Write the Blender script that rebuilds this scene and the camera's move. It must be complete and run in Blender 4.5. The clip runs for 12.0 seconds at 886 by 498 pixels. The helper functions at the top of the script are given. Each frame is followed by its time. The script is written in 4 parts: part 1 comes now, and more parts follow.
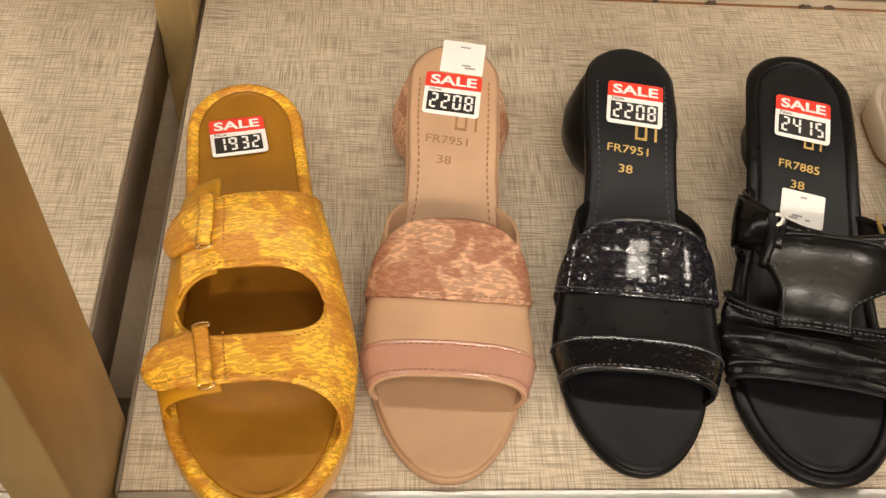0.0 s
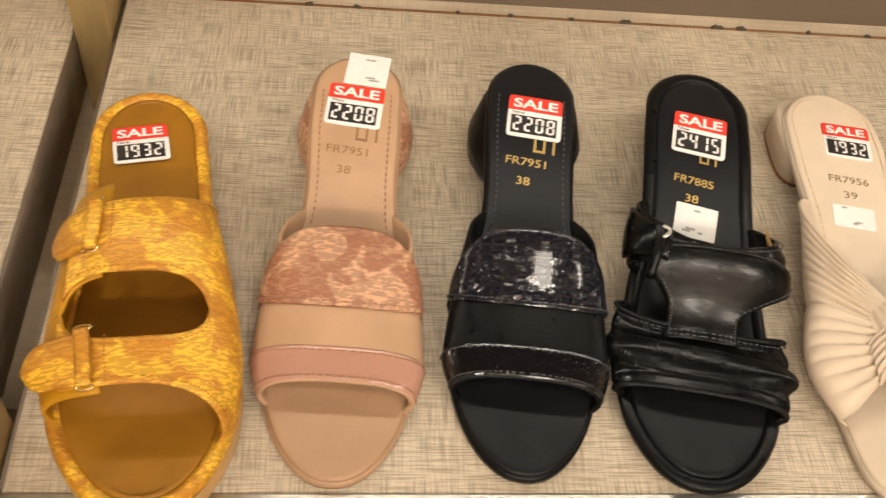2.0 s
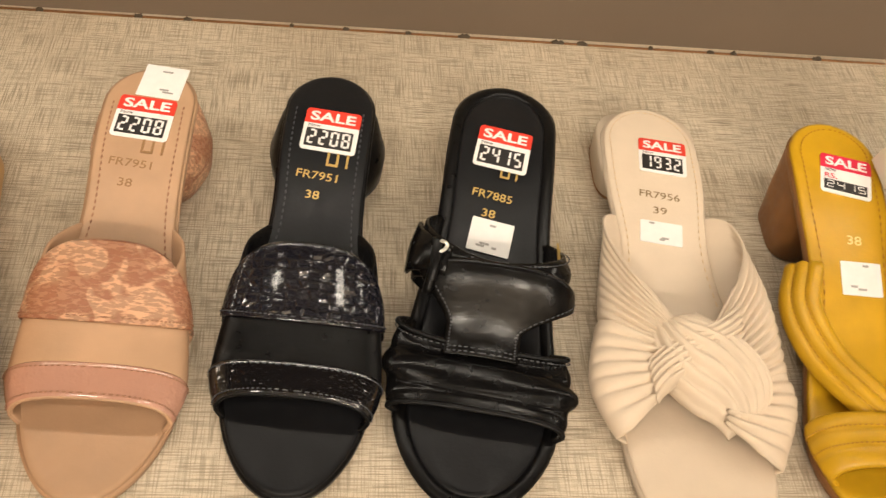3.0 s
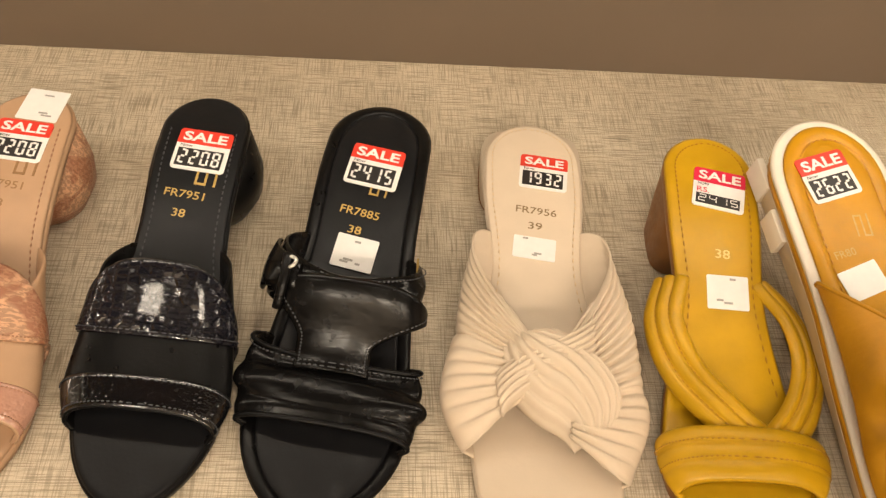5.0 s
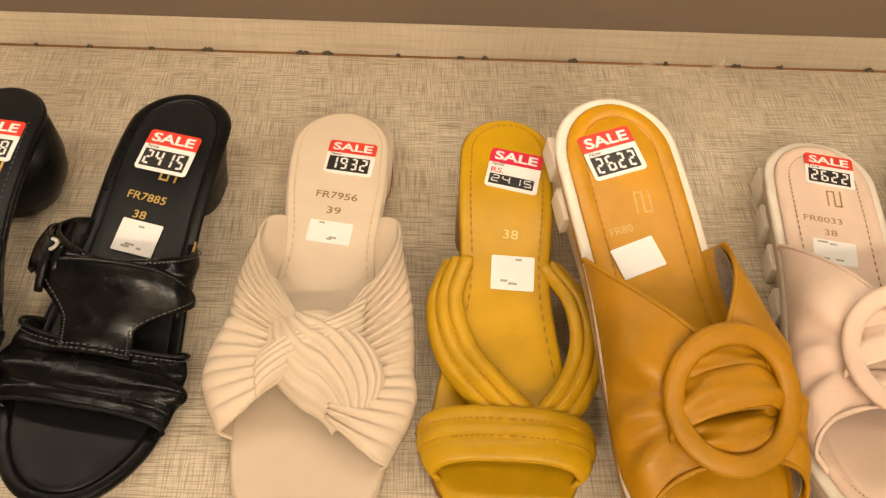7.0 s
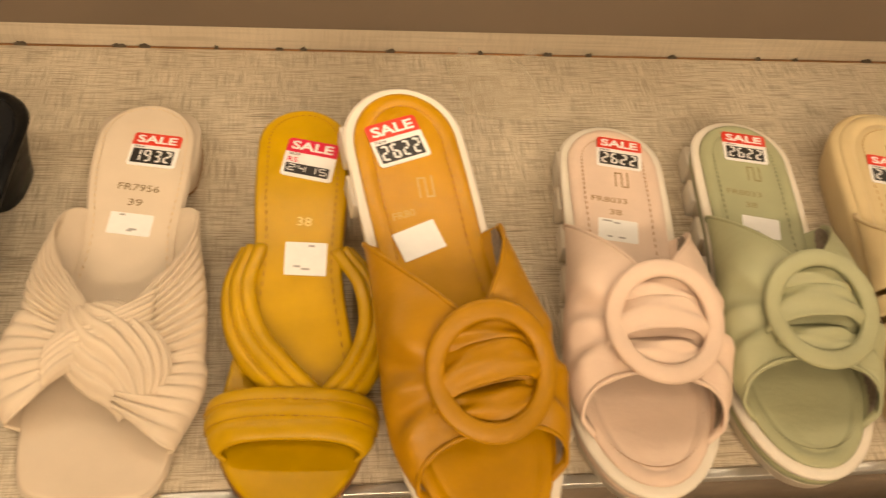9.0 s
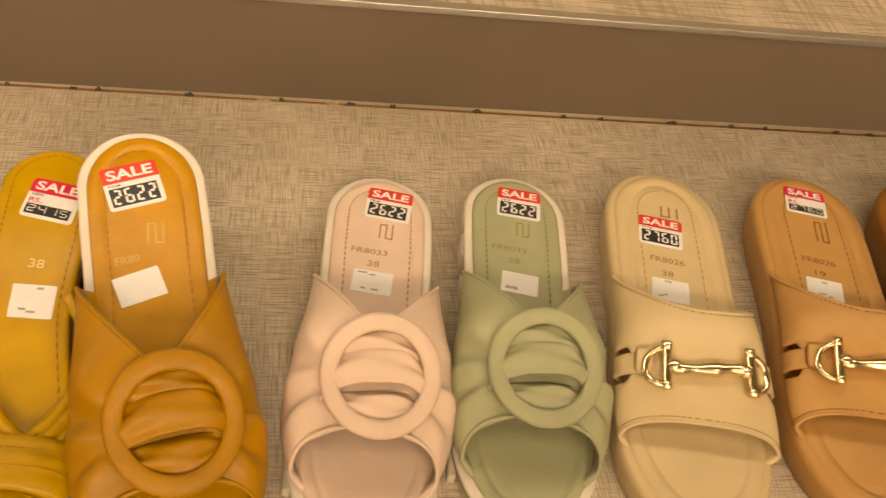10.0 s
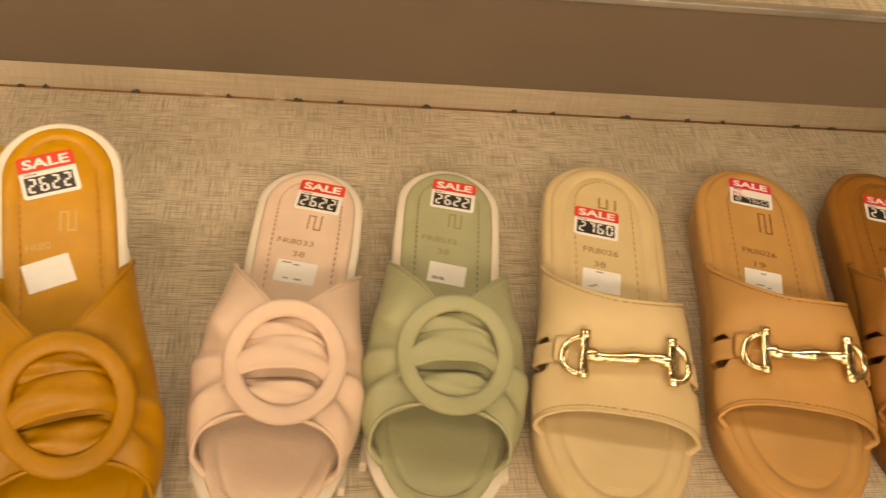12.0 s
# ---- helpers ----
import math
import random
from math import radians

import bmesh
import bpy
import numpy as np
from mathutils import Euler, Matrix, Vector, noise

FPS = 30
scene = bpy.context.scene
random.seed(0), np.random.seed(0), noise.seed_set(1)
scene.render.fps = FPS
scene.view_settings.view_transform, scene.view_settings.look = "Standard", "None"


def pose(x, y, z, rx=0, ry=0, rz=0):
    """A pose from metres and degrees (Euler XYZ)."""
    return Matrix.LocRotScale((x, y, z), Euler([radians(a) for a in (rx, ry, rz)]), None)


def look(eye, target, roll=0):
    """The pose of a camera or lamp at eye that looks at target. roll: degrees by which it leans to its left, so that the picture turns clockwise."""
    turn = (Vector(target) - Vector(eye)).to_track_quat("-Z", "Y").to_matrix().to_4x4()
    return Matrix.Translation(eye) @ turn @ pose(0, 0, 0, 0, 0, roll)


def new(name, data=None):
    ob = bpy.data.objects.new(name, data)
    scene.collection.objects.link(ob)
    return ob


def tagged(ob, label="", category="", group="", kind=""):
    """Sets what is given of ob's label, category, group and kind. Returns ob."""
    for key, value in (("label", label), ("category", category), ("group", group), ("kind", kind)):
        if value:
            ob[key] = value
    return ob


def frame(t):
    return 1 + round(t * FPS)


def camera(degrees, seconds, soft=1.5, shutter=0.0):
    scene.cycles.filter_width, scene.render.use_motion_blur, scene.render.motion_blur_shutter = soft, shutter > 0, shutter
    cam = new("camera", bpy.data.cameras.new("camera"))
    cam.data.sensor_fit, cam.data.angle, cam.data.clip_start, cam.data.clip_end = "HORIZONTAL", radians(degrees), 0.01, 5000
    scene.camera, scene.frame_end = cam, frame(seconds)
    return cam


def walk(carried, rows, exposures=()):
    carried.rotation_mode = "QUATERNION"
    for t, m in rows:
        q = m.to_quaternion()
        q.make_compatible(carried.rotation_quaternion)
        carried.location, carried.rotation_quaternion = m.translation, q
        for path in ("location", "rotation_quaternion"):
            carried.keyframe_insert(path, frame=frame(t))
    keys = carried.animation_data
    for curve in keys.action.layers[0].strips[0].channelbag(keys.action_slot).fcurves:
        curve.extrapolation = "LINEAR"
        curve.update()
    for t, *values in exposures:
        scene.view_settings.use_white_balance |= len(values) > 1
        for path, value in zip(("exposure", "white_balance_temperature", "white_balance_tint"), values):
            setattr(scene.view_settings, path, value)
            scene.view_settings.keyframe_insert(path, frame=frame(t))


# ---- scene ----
cam = camera(50.0, 12.0, 1.35, 0.35)
PATH = [
    (0, (0.108, -0.165, 0.422), (0.281, 1.041, -1.164), 7.5),
    (0.5, (0.116, -0.169, 0.422), (0.305, 1.044, -1.157), 8.6),
    (1, (0.126, -0.176, 0.423), (0.333, 1.044, -1.149), 9.2),
    (1.5, (0.133, -0.179, 0.427), (0.36, 1.052, -1.134), 9.9),
    (2, (0.149, -0.176, 0.429), (0.374, 1.059, -1.128), 9.8),
    (2.5, (0.222, -0.159, 0.429), (0.456, 1.079, -1.124), 10.3),
    (3, (0.258, -0.177, 0.434), (0.513, 1.084, -1.097), 10.8),
    (3.5, (0.29, -0.181, 0.446), (0.548, 1.107, -1.062), 10.8),
    (3.7, (0.311, -0.178, 0.448), (0.578, 1.112, -1.056), 11.1),
    (5.5, (0.376, -0.196, 0.446), (0.508, 1.115, -1.058), 5.9),
    (6, (0.416, -0.201, 0.444), (0.545, 1.124, -1.048), 5.6),
    (6.5, (0.469, -0.202, 0.445), (0.589, 1.118, -1.053), 5.0),
    (6.7, (0.492, -0.205, 0.438), (0.599, 1.129, -1.048), 4.7),
    (8.3, (0.501, -0.192, 0.446), (0.656, 1.116, -1.059), 4.9),
    (8.5, (0.513, -0.199, 0.449), (0.671, 1.108, -1.057), 5.3),
    (9, (0.562, -0.222, 0.458), (0.855, 1.078, -1.033), 9.0),
    (9.5, (0.608, -0.228, 0.464), (0.956, 1.086, -1.003), 10.8),
    (10, (0.689, -0.231, 0.477), (1.069, 1.125, -0.942), 13.0),
    (10.5, (0.705, -0.239, 0.472), (1.073, 1.13, -0.939), 13.0),
    (11, (0.707, -0.241, 0.472), (1.042, 1.135, -0.94), 12.2),
    (11.5, (0.71, -0.242, 0.475), (1.026, 1.134, -0.942), 11.3),
    (12, (0.758, -0.247, 0.474), (1.069, 1.138, -0.934), 10.7),
]
EXPOSURES = [(0.0, -0.04, 5800, 9), (3.0, -0.01, 5950, 9), (5.5, -0.13, 6350, 10.5), (8.5, -0.13, 7150, 12), (9.5, -0.42, 7700, 12.5), (12.0, -0.41, 7850, 12)]
walk(cam, [(t, look(eye, target, roll)) for t, eye, target, roll in PATH], EXPOSURES)


# ---------------------------------------------------------------- light
world = bpy.data.worlds.new("shop_air")
world.use_nodes = True
scene.world = world
world.node_tree.nodes["Background"].inputs[0].default_value = (1.0, 0.86, 0.7, 1)
world.node_tree.nodes["Background"].inputs[1].default_value = 0.02


def area_lamp(name, at, to, sx, sy, watts, colour):
    data = bpy.data.lights.new(name, "AREA")
    data.shape, data.size, data.size_y = "RECTANGLE", sx, sy
    data.energy, data.color = watts, colour
    ob = new(name, data)
    ob.matrix_world = look(at, to)
    return ob


WARM = (1.0, 0.84, 0.64)
LED_Y, UP_Y, UP_LOW, UP_HIGH = 0.185, 0.03, 0.2745, 0.3135
area_lamp("led_light", (-0.66, LED_Y, UP_LOW - 0.012), (-0.66, LED_Y + 0.10, 0), 1.1, 0.012, 1.45, WARM)
area_lamp("led_light", (0.6, LED_Y, UP_LOW - 0.012), (0.6, LED_Y + 0.10, 0), 1.3, 0.012, 1.65, WARM)
for lx in (-0.5, 0.6, 1.7):
    for ly in (-0.7, -2.75):
        area_lamp("downlight_lamp", (lx, ly, 2.08), (lx, ly, 0), 0.22, 0.22, 6 if ly > -1 else 56, WARM)

# ---------------------------------------------------------------- materials


class Nodes:
    """A principled material and short ways to hang textures on it."""

    def __init__(self, name, colour, rough=0.5, metal=0.0, coat=0.0, spec=0.5):
        self.mat = bpy.data.materials.new(name)
        self.mat.use_nodes = True
        self.tree = self.mat.node_tree
        self.bsdf = self.tree.nodes["Principled BSDF"]
        self.put(self.bsdf, "Base Color", (*colour, 1))
        self.put(self.bsdf, "Roughness", rough)
        self.put(self.bsdf, "Metallic", metal)
        self.put(self.bsdf, "Coat Weight", coat)
        self.put(self.bsdf, "Coat Roughness", 0.06)
        self.put(self.bsdf, "Specular IOR Level", spec)
        self.coord = self.tree.nodes.new("ShaderNodeTexCoord").outputs["Object"]
        self.height = None

    def put(self, node, key, value):
        if isinstance(value, bpy.types.NodeSocket):
            self.tree.links.new(value, node.inputs[key])
        else:
            node.inputs[key].default_value = value

    def scaled(self, scale, turn=(0, 0, 0)):
        n = self.tree.nodes.new("ShaderNodeMapping")
        self.put(n, "Vector", self.coord)
        self.put(n, "Scale", scale)
        self.put(n, "Rotation", turn)
        return n.outputs[0]

    def noise(self, vector, scale=1.0, detail=3.0, rough=0.55, distort=0.0):
        n = self.tree.nodes.new("ShaderNodeTexNoise")
        for k, v in (("Vector", vector), ("Scale", scale), ("Detail", detail), ("Roughness", rough), ("Distortion", distort)):
            self.put(n, k, v)
        return n.outputs["Fac"]

    def cells(self, vector, scale, feature="F1", random_=1.0):
        n = self.tree.nodes.new("ShaderNodeTexVoronoi")
        n.feature = feature
        self.put(n, "Vector", vector)
        self.put(n, "Scale", scale)
        self.put(n, "Randomness", random_)
        return n.outputs["Distance"]

    def remap(self, value, lo, hi, to_lo=0.0, to_hi=1.0):
        n = self.tree.nodes.new("ShaderNodeMapRange")
        for k, v in zip(range(5), (value, lo, hi, to_lo, to_hi)):
            self.put(n, k, v)
        return n.outputs[0]

    def maths(self, op, a, b=0.0):
        n = self.tree.nodes.new("ShaderNodeMath")
        n.operation = op
        self.put(n, 0, a)
        self.put(n, 1, b)
        return n.outputs[0]

    def mix(self, fac, a, b, blend="MIX"):
        n = self.tree.nodes.new("ShaderNodeMix")
        n.data_type, n.blend_type = "RGBA", blend
        self.put(n, 0, fac)
        self.put(n, 6, a if isinstance(a, bpy.types.NodeSocket) else (*a, 1))
        self.put(n, 7, b if isinstance(b, bpy.types.NodeSocket) else (*b, 1))
        return n.outputs[2]

    def colour(self, socket):
        self.put(self.bsdf, "Base Color", socket)
        return self

    def rough(self, socket):
        self.put(self.bsdf, "Roughness", socket)
        return self

    def bump(self, height, strength, dist):
        n = self.tree.nodes.new("ShaderNodeBump")
        self.put(n, "Height", height)
        self.put(n, "Strength", strength)
        self.put(n, "Distance", dist)
        if self.height:
            self.put(n, "Normal", self.height)
        self.height = n.outputs[0]
        self.put(self.bsdf, "Normal", self.height)
        return self


def dim(c, k):
    return tuple(v * k for v in c)


def leather(name, c, rough=0.45, grain=0.35, vary=0.16, coat=0.0, wrinkle=0.0):
    n = Nodes(name, c, rough, coat=coat, spec=0.18 if max(c) < 0.03 else 0.3)
    blot = n.noise(n.coord, 38, 4)
    n.colour(n.mix(n.remap(blot, 0.3, 0.7), dim(c, 1 - vary), dim(c, 1 + vary * 0.5)))
    n.rough(n.remap(n.noise(n.coord, 150, 3), 0.3, 0.7, rough - 0.07, rough + 0.1))
    n.bump(n.cells(n.coord, 1500), grain * 0.3, 0.0003)
    n.bump(n.noise(n.coord, 420, 3), grain, 0.0004)
    if wrinkle:
        n.bump(n.noise(n.scaled((60, 190, 60)), 1, 3, 0.5, 0.6), wrinkle, 0.0016)
    return n.mat


def snake(name, light, dark):
    """Embossed reptile print: soft blotches crossed by rows of short raised hatches."""
    n = Nodes(name, light, 0.42)
    blot = n.remap(n.noise(n.scaled((54, 54, 54)), 1, 1, 0.5, 1.1), 0.465, 0.535)
    hatch = n.noise(n.scaled((210, 720, 400), (0, 0, 0.6)), 1, 2, 0.5, 0.3)
    hatch2 = n.noise(n.scaled((210, 720, 400), (0, 0, -0.65)), 1, 2, 0.5, 0.3)
    lines = n.remap(n.mix(n.remap(n.noise(n.coord, 70, 1), 0.45, 0.55), hatch, hatch2), 0.47, 0.56)
    pale = n.mix(lines, dim(light, 0.72), dim(light, 1.18))
    deep = n.mix(n.maths("MULTIPLY", lines, 0.35), dark, light)
    n.colour(n.mix(blot, pale, deep))
    n.bump(lines, 0.7, 0.0005)
    n.bump(n.noise(n.coord, 500, 2), 0.2, 0.0003)
    return n.mat


def croc(name, c):
    n = Nodes(name, c, 0.12, coat=0.3, spec=0.4)
    edge = n.cells(n.scaled((170, 250, 170)), 1, "DISTANCE_TO_EDGE", 0.6)
    n.bump(n.remap(edge, 0.0, 0.2), 0.9, 0.0011)
    n.bump(n.noise(n.coord, 480, 1), 0.35, 0.0005)
    return n.mat


def patent(name, c):
    n = Nodes(name, c, 0.1, coat=1.0)
    n.bump(n.noise(n.coord, 400, 1, 0.5), 0.7, 0.0007)
    return n.mat


def linen(name, warp, weft, deep=0.9):
    """Woven-look laminate: pale ground with broken dark threads both ways."""
    n = Nodes(name, (0.55, 0.47, 0.36), 0.48, spec=0.35)
    a = n.remap(n.noise(n.scaled(warp), 1, 2, 0.5), 0.46, 0.62)
    b = n.remap(n.noise(n.scaled(weft), 1, 2, 0.5), 0.46, 0.62)
    patch = n.remap(n.noise(n.coord, 22, 2), 0.36, 0.64, 0.45, 0.9)
    a = n.maths("MULTIPLY", a, patch)
    b = n.maths("MULTIPLY", b, n.maths("SUBTRACT", 1.25, patch))
    fine = n.noise(n.coord, 900, 2)
    cloud = n.noise(n.coord, 9, 3)
    ground = n.mix(n.remap(cloud, 0.35, 0.65), (0.54, 0.46, 0.345), (0.64, 0.555, 0.425))
    ground = n.mix(n.remap(fine, 0.35, 0.65, 0, 0.3), ground, (0.48, 0.41, 0.31))
    one = n.mix(n.maths("MULTIPLY", a, deep), ground, (0.21, 0.165, 0.11))
    n.colour(n.mix(n.maths("MULTIPLY", b, deep), one, (0.21, 0.165, 0.11)))
    n.bump(n.maths("MAXIMUM", a, b), 0.25, -0.0002)
    return n.mat


def plain(name, c, rough=0.5, metal=0.0, vary=0.12, scale=30, bump=0.1, coat=0.0):
    n = Nodes(name, c, rough, metal, coat)
    n.colour(n.mix(n.remap(n.noise(n.coord, scale, 4), 0.3, 0.7), dim(c, 1 - vary), dim(c, 1 + vary * 0.4)))
    n.rough(n.remap(n.noise(n.coord, scale * 4, 3), 0.3, 0.7, rough * 0.85, min(1, rough * 1.2)))
    if bump:
        n.bump(n.noise(n.coord, scale * 18, 3), bump, 0.0003)
    return n.mat


def brass(name):
    n = Nodes(name, (0.42, 0.31, 0.14), 0.5, 0.65)
    blot = n.noise(n.scaled((30, 30, 10)), 1, 4, 0.6, 0.4)
    n.colour(n.mix(n.remap(blot, 0.35, 0.65), (0.36, 0.255, 0.105), (0.46, 0.34, 0.155)))
    n.rough(n.remap(blot, 0.3, 0.7, 0.42, 0.58))
    n.bump(n.noise(n.scaled((500, 500, 14)), 1, 2), 0.12, 0.0003)
    return n.mat


def glowing(name, c, strength):
    n = Nodes(name, c, 0.5)
    n.put(n.bsdf, "Emission Color", (*c, 1))
    n.put(n.bsdf, "Emission Strength", strength)
    return n.mat


LINEN = linen("linen_laminate", (42, 1250, 1), (1250, 42, 1))
LINEN_WALL = linen("linen_laminate_upright", (14, 1, 420), (1250, 1, 42), 0.28)
TAUPE = plain("taupe_edging", (0.145, 0.108, 0.075), 0.42, scale=14, vary=0.12)
BRASS = brass("brushed_brass")
STEEL = plain("worn_aluminium", (0.62, 0.6, 0.56), 0.35, 0.9, 0.2, 40)
DARK = plain("dark_void", (0.03, 0.025, 0.02), 0.8)
GRIME = plain("chipped_edge", (0.07, 0.05, 0.03), 0.9, scale=300)
TAPE = plain("old_tape", (0.74, 0.64, 0.48), 0.3, vary=0.06, scale=60)
TAPE.node_tree.nodes["Principled BSDF"].inputs["Alpha"].default_value = 0.22
GOLD = plain("polished_gold", (0.93, 0.77, 0.47), 0.2, 1.0, 0.06, 60, 0.0)
FOIL = plain("gold_foil", (0.50, 0.34, 0.10), 0.45, 0.5, 0.2, 900, 0.0)
WALLPAINT = plain("shop_wall_paint", (0.55, 0.47, 0.38), 0.8, scale=4)
FLOORTILE = plain("shop_floor", (0.42, 0.36, 0.29), 0.35, scale=5)
CEILPAINT = plain("ceiling_paint", (0.75, 0.7, 0.62), 0.9, scale=4)
GLOW = glowing("lamp_glow", (1.0, 0.86, 0.66), 6.0)
RED = plain("sticker_red", (0.64, 0.04, 0.02), 0.38, vary=0.05, scale=200, bump=0)
CRIMSON = plain("sticker_crimson", (0.62, 0.018, 0.055), 0.38, vary=0.05, scale=200, bump=0)
WHITE = plain("sticker_white", (0.72, 0.70, 0.67), 0.4, vary=0.04, scale=200, bump=0)
INK = plain("sticker_black", (0.018, 0.016, 0.015), 0.4, vary=0.1, scale=300, bump=0)
PALEINK = plain("faded_ink", (0.33, 0.31, 0.29), 0.6, vary=0.2, scale=800, bump=0)
MUSTARD = leather("mustard_leather", (0.47, 0.265, 0.004), 0.36, 0.3)
OCHRE = leather("ochre_soft_leather", (0.40, 0.185, 0.003), 0.44, 0.3, wrinkle=0.12)
OCHRE_BED = leather("ochre_insole", (0.46, 0.22, 0.004), 0.36, 0.25)
TOBACCO = leather("tobacco_insole", (0.27, 0.118, 0.004), 0.5, 0.25)
SNAKE_Y = snake("mustard_snake_print", (0.74, 0.40, 0.02), (0.46, 0.19, 0.008))
SNAKE_N = snake("nude_snake_print", (0.48, 0.27, 0.155), (0.27, 0.11, 0.055))
NUDE = leather("nude_leather", (0.4092, 0.2541, 0.1485), 0.42, 0.25, 0.1)
NUDE_PATENT = patent("nude_patent", (0.4092, 0.2211, 0.1551))
BLACK = leather("black_leather", (0.0035, 0.0033, 0.0034), 0.33, 0.35, 0.3)
BLACK_SOFT = leather("black_soft_leather", (0.004, 0.0037, 0.0037), 0.21, 0.22, 0.3, 0.0, 0.12)
BLACK_BED = leather("black_insole", (0.008, 0.008, 0.009), 0.40, 0.25, 0.25)
CROC = croc("black_croc_patent", (0.008, 0.008, 0.012))
BLACK_PATENT = patent("black_patent", (0.004, 0.004, 0.005))
CREAM = leather("cream_leather", (0.585, 0.480, 0.360), 0.46, 0.2, 0.06)
CREAM_SOLE = plain("cream_sole", (0.555, 0.462, 0.352), 0.55, vary=0.08)
WOOD = plain("stacked_brown_heel", (0.24, 0.1, 0.024), 0.45, vary=0.25, scale=70)
RUBBER = plain("white_rubber", (0.663, 0.595, 0.493), 0.55, vary=0.08)
PINK = leather("blush_leather", (0.63, 0.475, 0.37), 0.47, 0.25, 0.08, wrinkle=0.1)
SAGE = leather("sage_leather", (0.325, 0.325, 0.19), 0.47, 0.25, 0.08, wrinkle=0.1)
SAND = leather("sand_leather", (0.55, 0.425, 0.235), 0.42, 0.2, 0.06)
TAN = leather("tan_leather", (0.45, 0.245, 0.08), 0.42, 0.2, 0.08)
BROWN = leather("brown_leather", (0.255, 0.105, 0.0165), 0.42, 0.2, 0.1)
LINING = plain("grey_mesh_lining", (0.22, 0.17, 0.125), 0.9, scale=500, vary=0.3)
THREADS = {}


def thread(c):
    if c not in THREADS:
        THREADS[c] = plain("thread", c, 0.7, vary=0.1, scale=900, bump=0)
    return THREADS[c]


# ---------------------------------------------------------------- building helpers


def part(name, bm, material, parent=None, label="", smooth=True):
    me = bpy.data.meshes.new(name)
    bmesh.ops.recalc_face_normals(bm, faces=bm.faces)
    for f in bm.faces:
        f.smooth = smooth
    bm.to_mesh(me)
    bm.free()
    me.materials.append(material)
    ob = new(name, me)
    ob.parent = parent
    if label:
        ob["label"] = label
    return ob


def box(x0, x1, y0, y1, z0, z1, bevel=0.0):
    bm = bmesh.new()
    bmesh.ops.create_cube(bm, size=1)
    for v in bm.verts:
        y = y0 + (v.co.y + 0.5) * (y1 - y0)
        v.co = (x0 + (v.co.x + 0.5) * (x1 - x0), y, z0 + (v.co.z + 0.5) * (z1 - z0))
    if bevel:
        bmesh.ops.bevel(bm, geom=bm.edges[:], offset=bevel, segments=2, affect="EDGES", profile=0.6)
    return bm


def spline(keys, x):
    """A smooth curve through (place, value) keys."""
    if x <= keys[0][0]:
        return keys[0][1]
    if x >= keys[-1][0]:
        return keys[-1][1]
    i = max(k for k in range(len(keys) - 1) if keys[k][0] <= x)
    (a, p), (b, q) = keys[i], keys[i + 1]

    def slope(k):
        lo, hi = max(k - 1, 0), min(k + 1, len(keys) - 1)
        return (keys[hi][1] - keys[lo][1]) / (keys[hi][0] - keys[lo][0])

    h, t = b - a, (x - a) / (b - a)
    m, n = slope(i) * h, slope(i + 1) * h
    return (2 * t**3 - 3 * t**2 + 1) * p + (t**3 - 2 * t**2 + t) * m + (3 * t**2 - 2 * t**3) * q + (t**3 - t**2) * n


def ease(a, b, x):
    t = min(1, max(0, (x - a) / (b - a)))
    return t * t * (3 - 2 * t)


class Form:
    """The foot shape of a shoe: u across, v from the heel's back to the toe, heights over the shelf."""

    def __init__(self, length, sides, heights, heel=0.03, toe=0.045, square=2.0, crown=((0, 0.03), (1, 0.03)), spread=0.0, tuck=0.0028):
        self.L, self.heel, self.toe, self.square = length, heel, toe, square
        self.l = [(v, a) for v, a, b in sides]
        self.r = [(v, b) for v, a, b in sides]
        self.h, self.c, self.spread, self.tuck = heights, crown, spread, tuck

    def cap(self, v):
        k = 1.0
        if v < self.heel:
            k *= math.sqrt(max(0, 1 - ((self.heel - v) / self.heel) ** 2))
        if v > self.L - self.toe:
            k *= max(0, 1 - ((v - self.L + self.toe) / self.toe) ** self.square) ** (1 / self.square)
        return k

    def side(self, v, d=0.0):
        v = min(max(v, 0), self.L)
        k = self.cap(v)
        left, right = spline(self.l, v), spline(self.r, v)
        mid = (left + right) / 2
        return mid + (left + d - mid) * k, mid + (right - d - mid) * k

    def edge(self, tau, d):
        """The outline drawn in by d."""
        v = d + (self.L - 2 * d) * tau
        k = self.cap(self.L * tau)
        left, right = spline(self.l, v), spline(self.r, v)
        mid = (left + right) / 2
        return v, mid + (left + d - mid) * k, mid + (right - d - mid) * k

    def top(self, v):
        return spline(self.h, v)

    def crown(self, v):
        return spline(self.c, v)

    def on(self, u, v, up=0.0):
        return Vector((u, -v, self.top(v) + up))


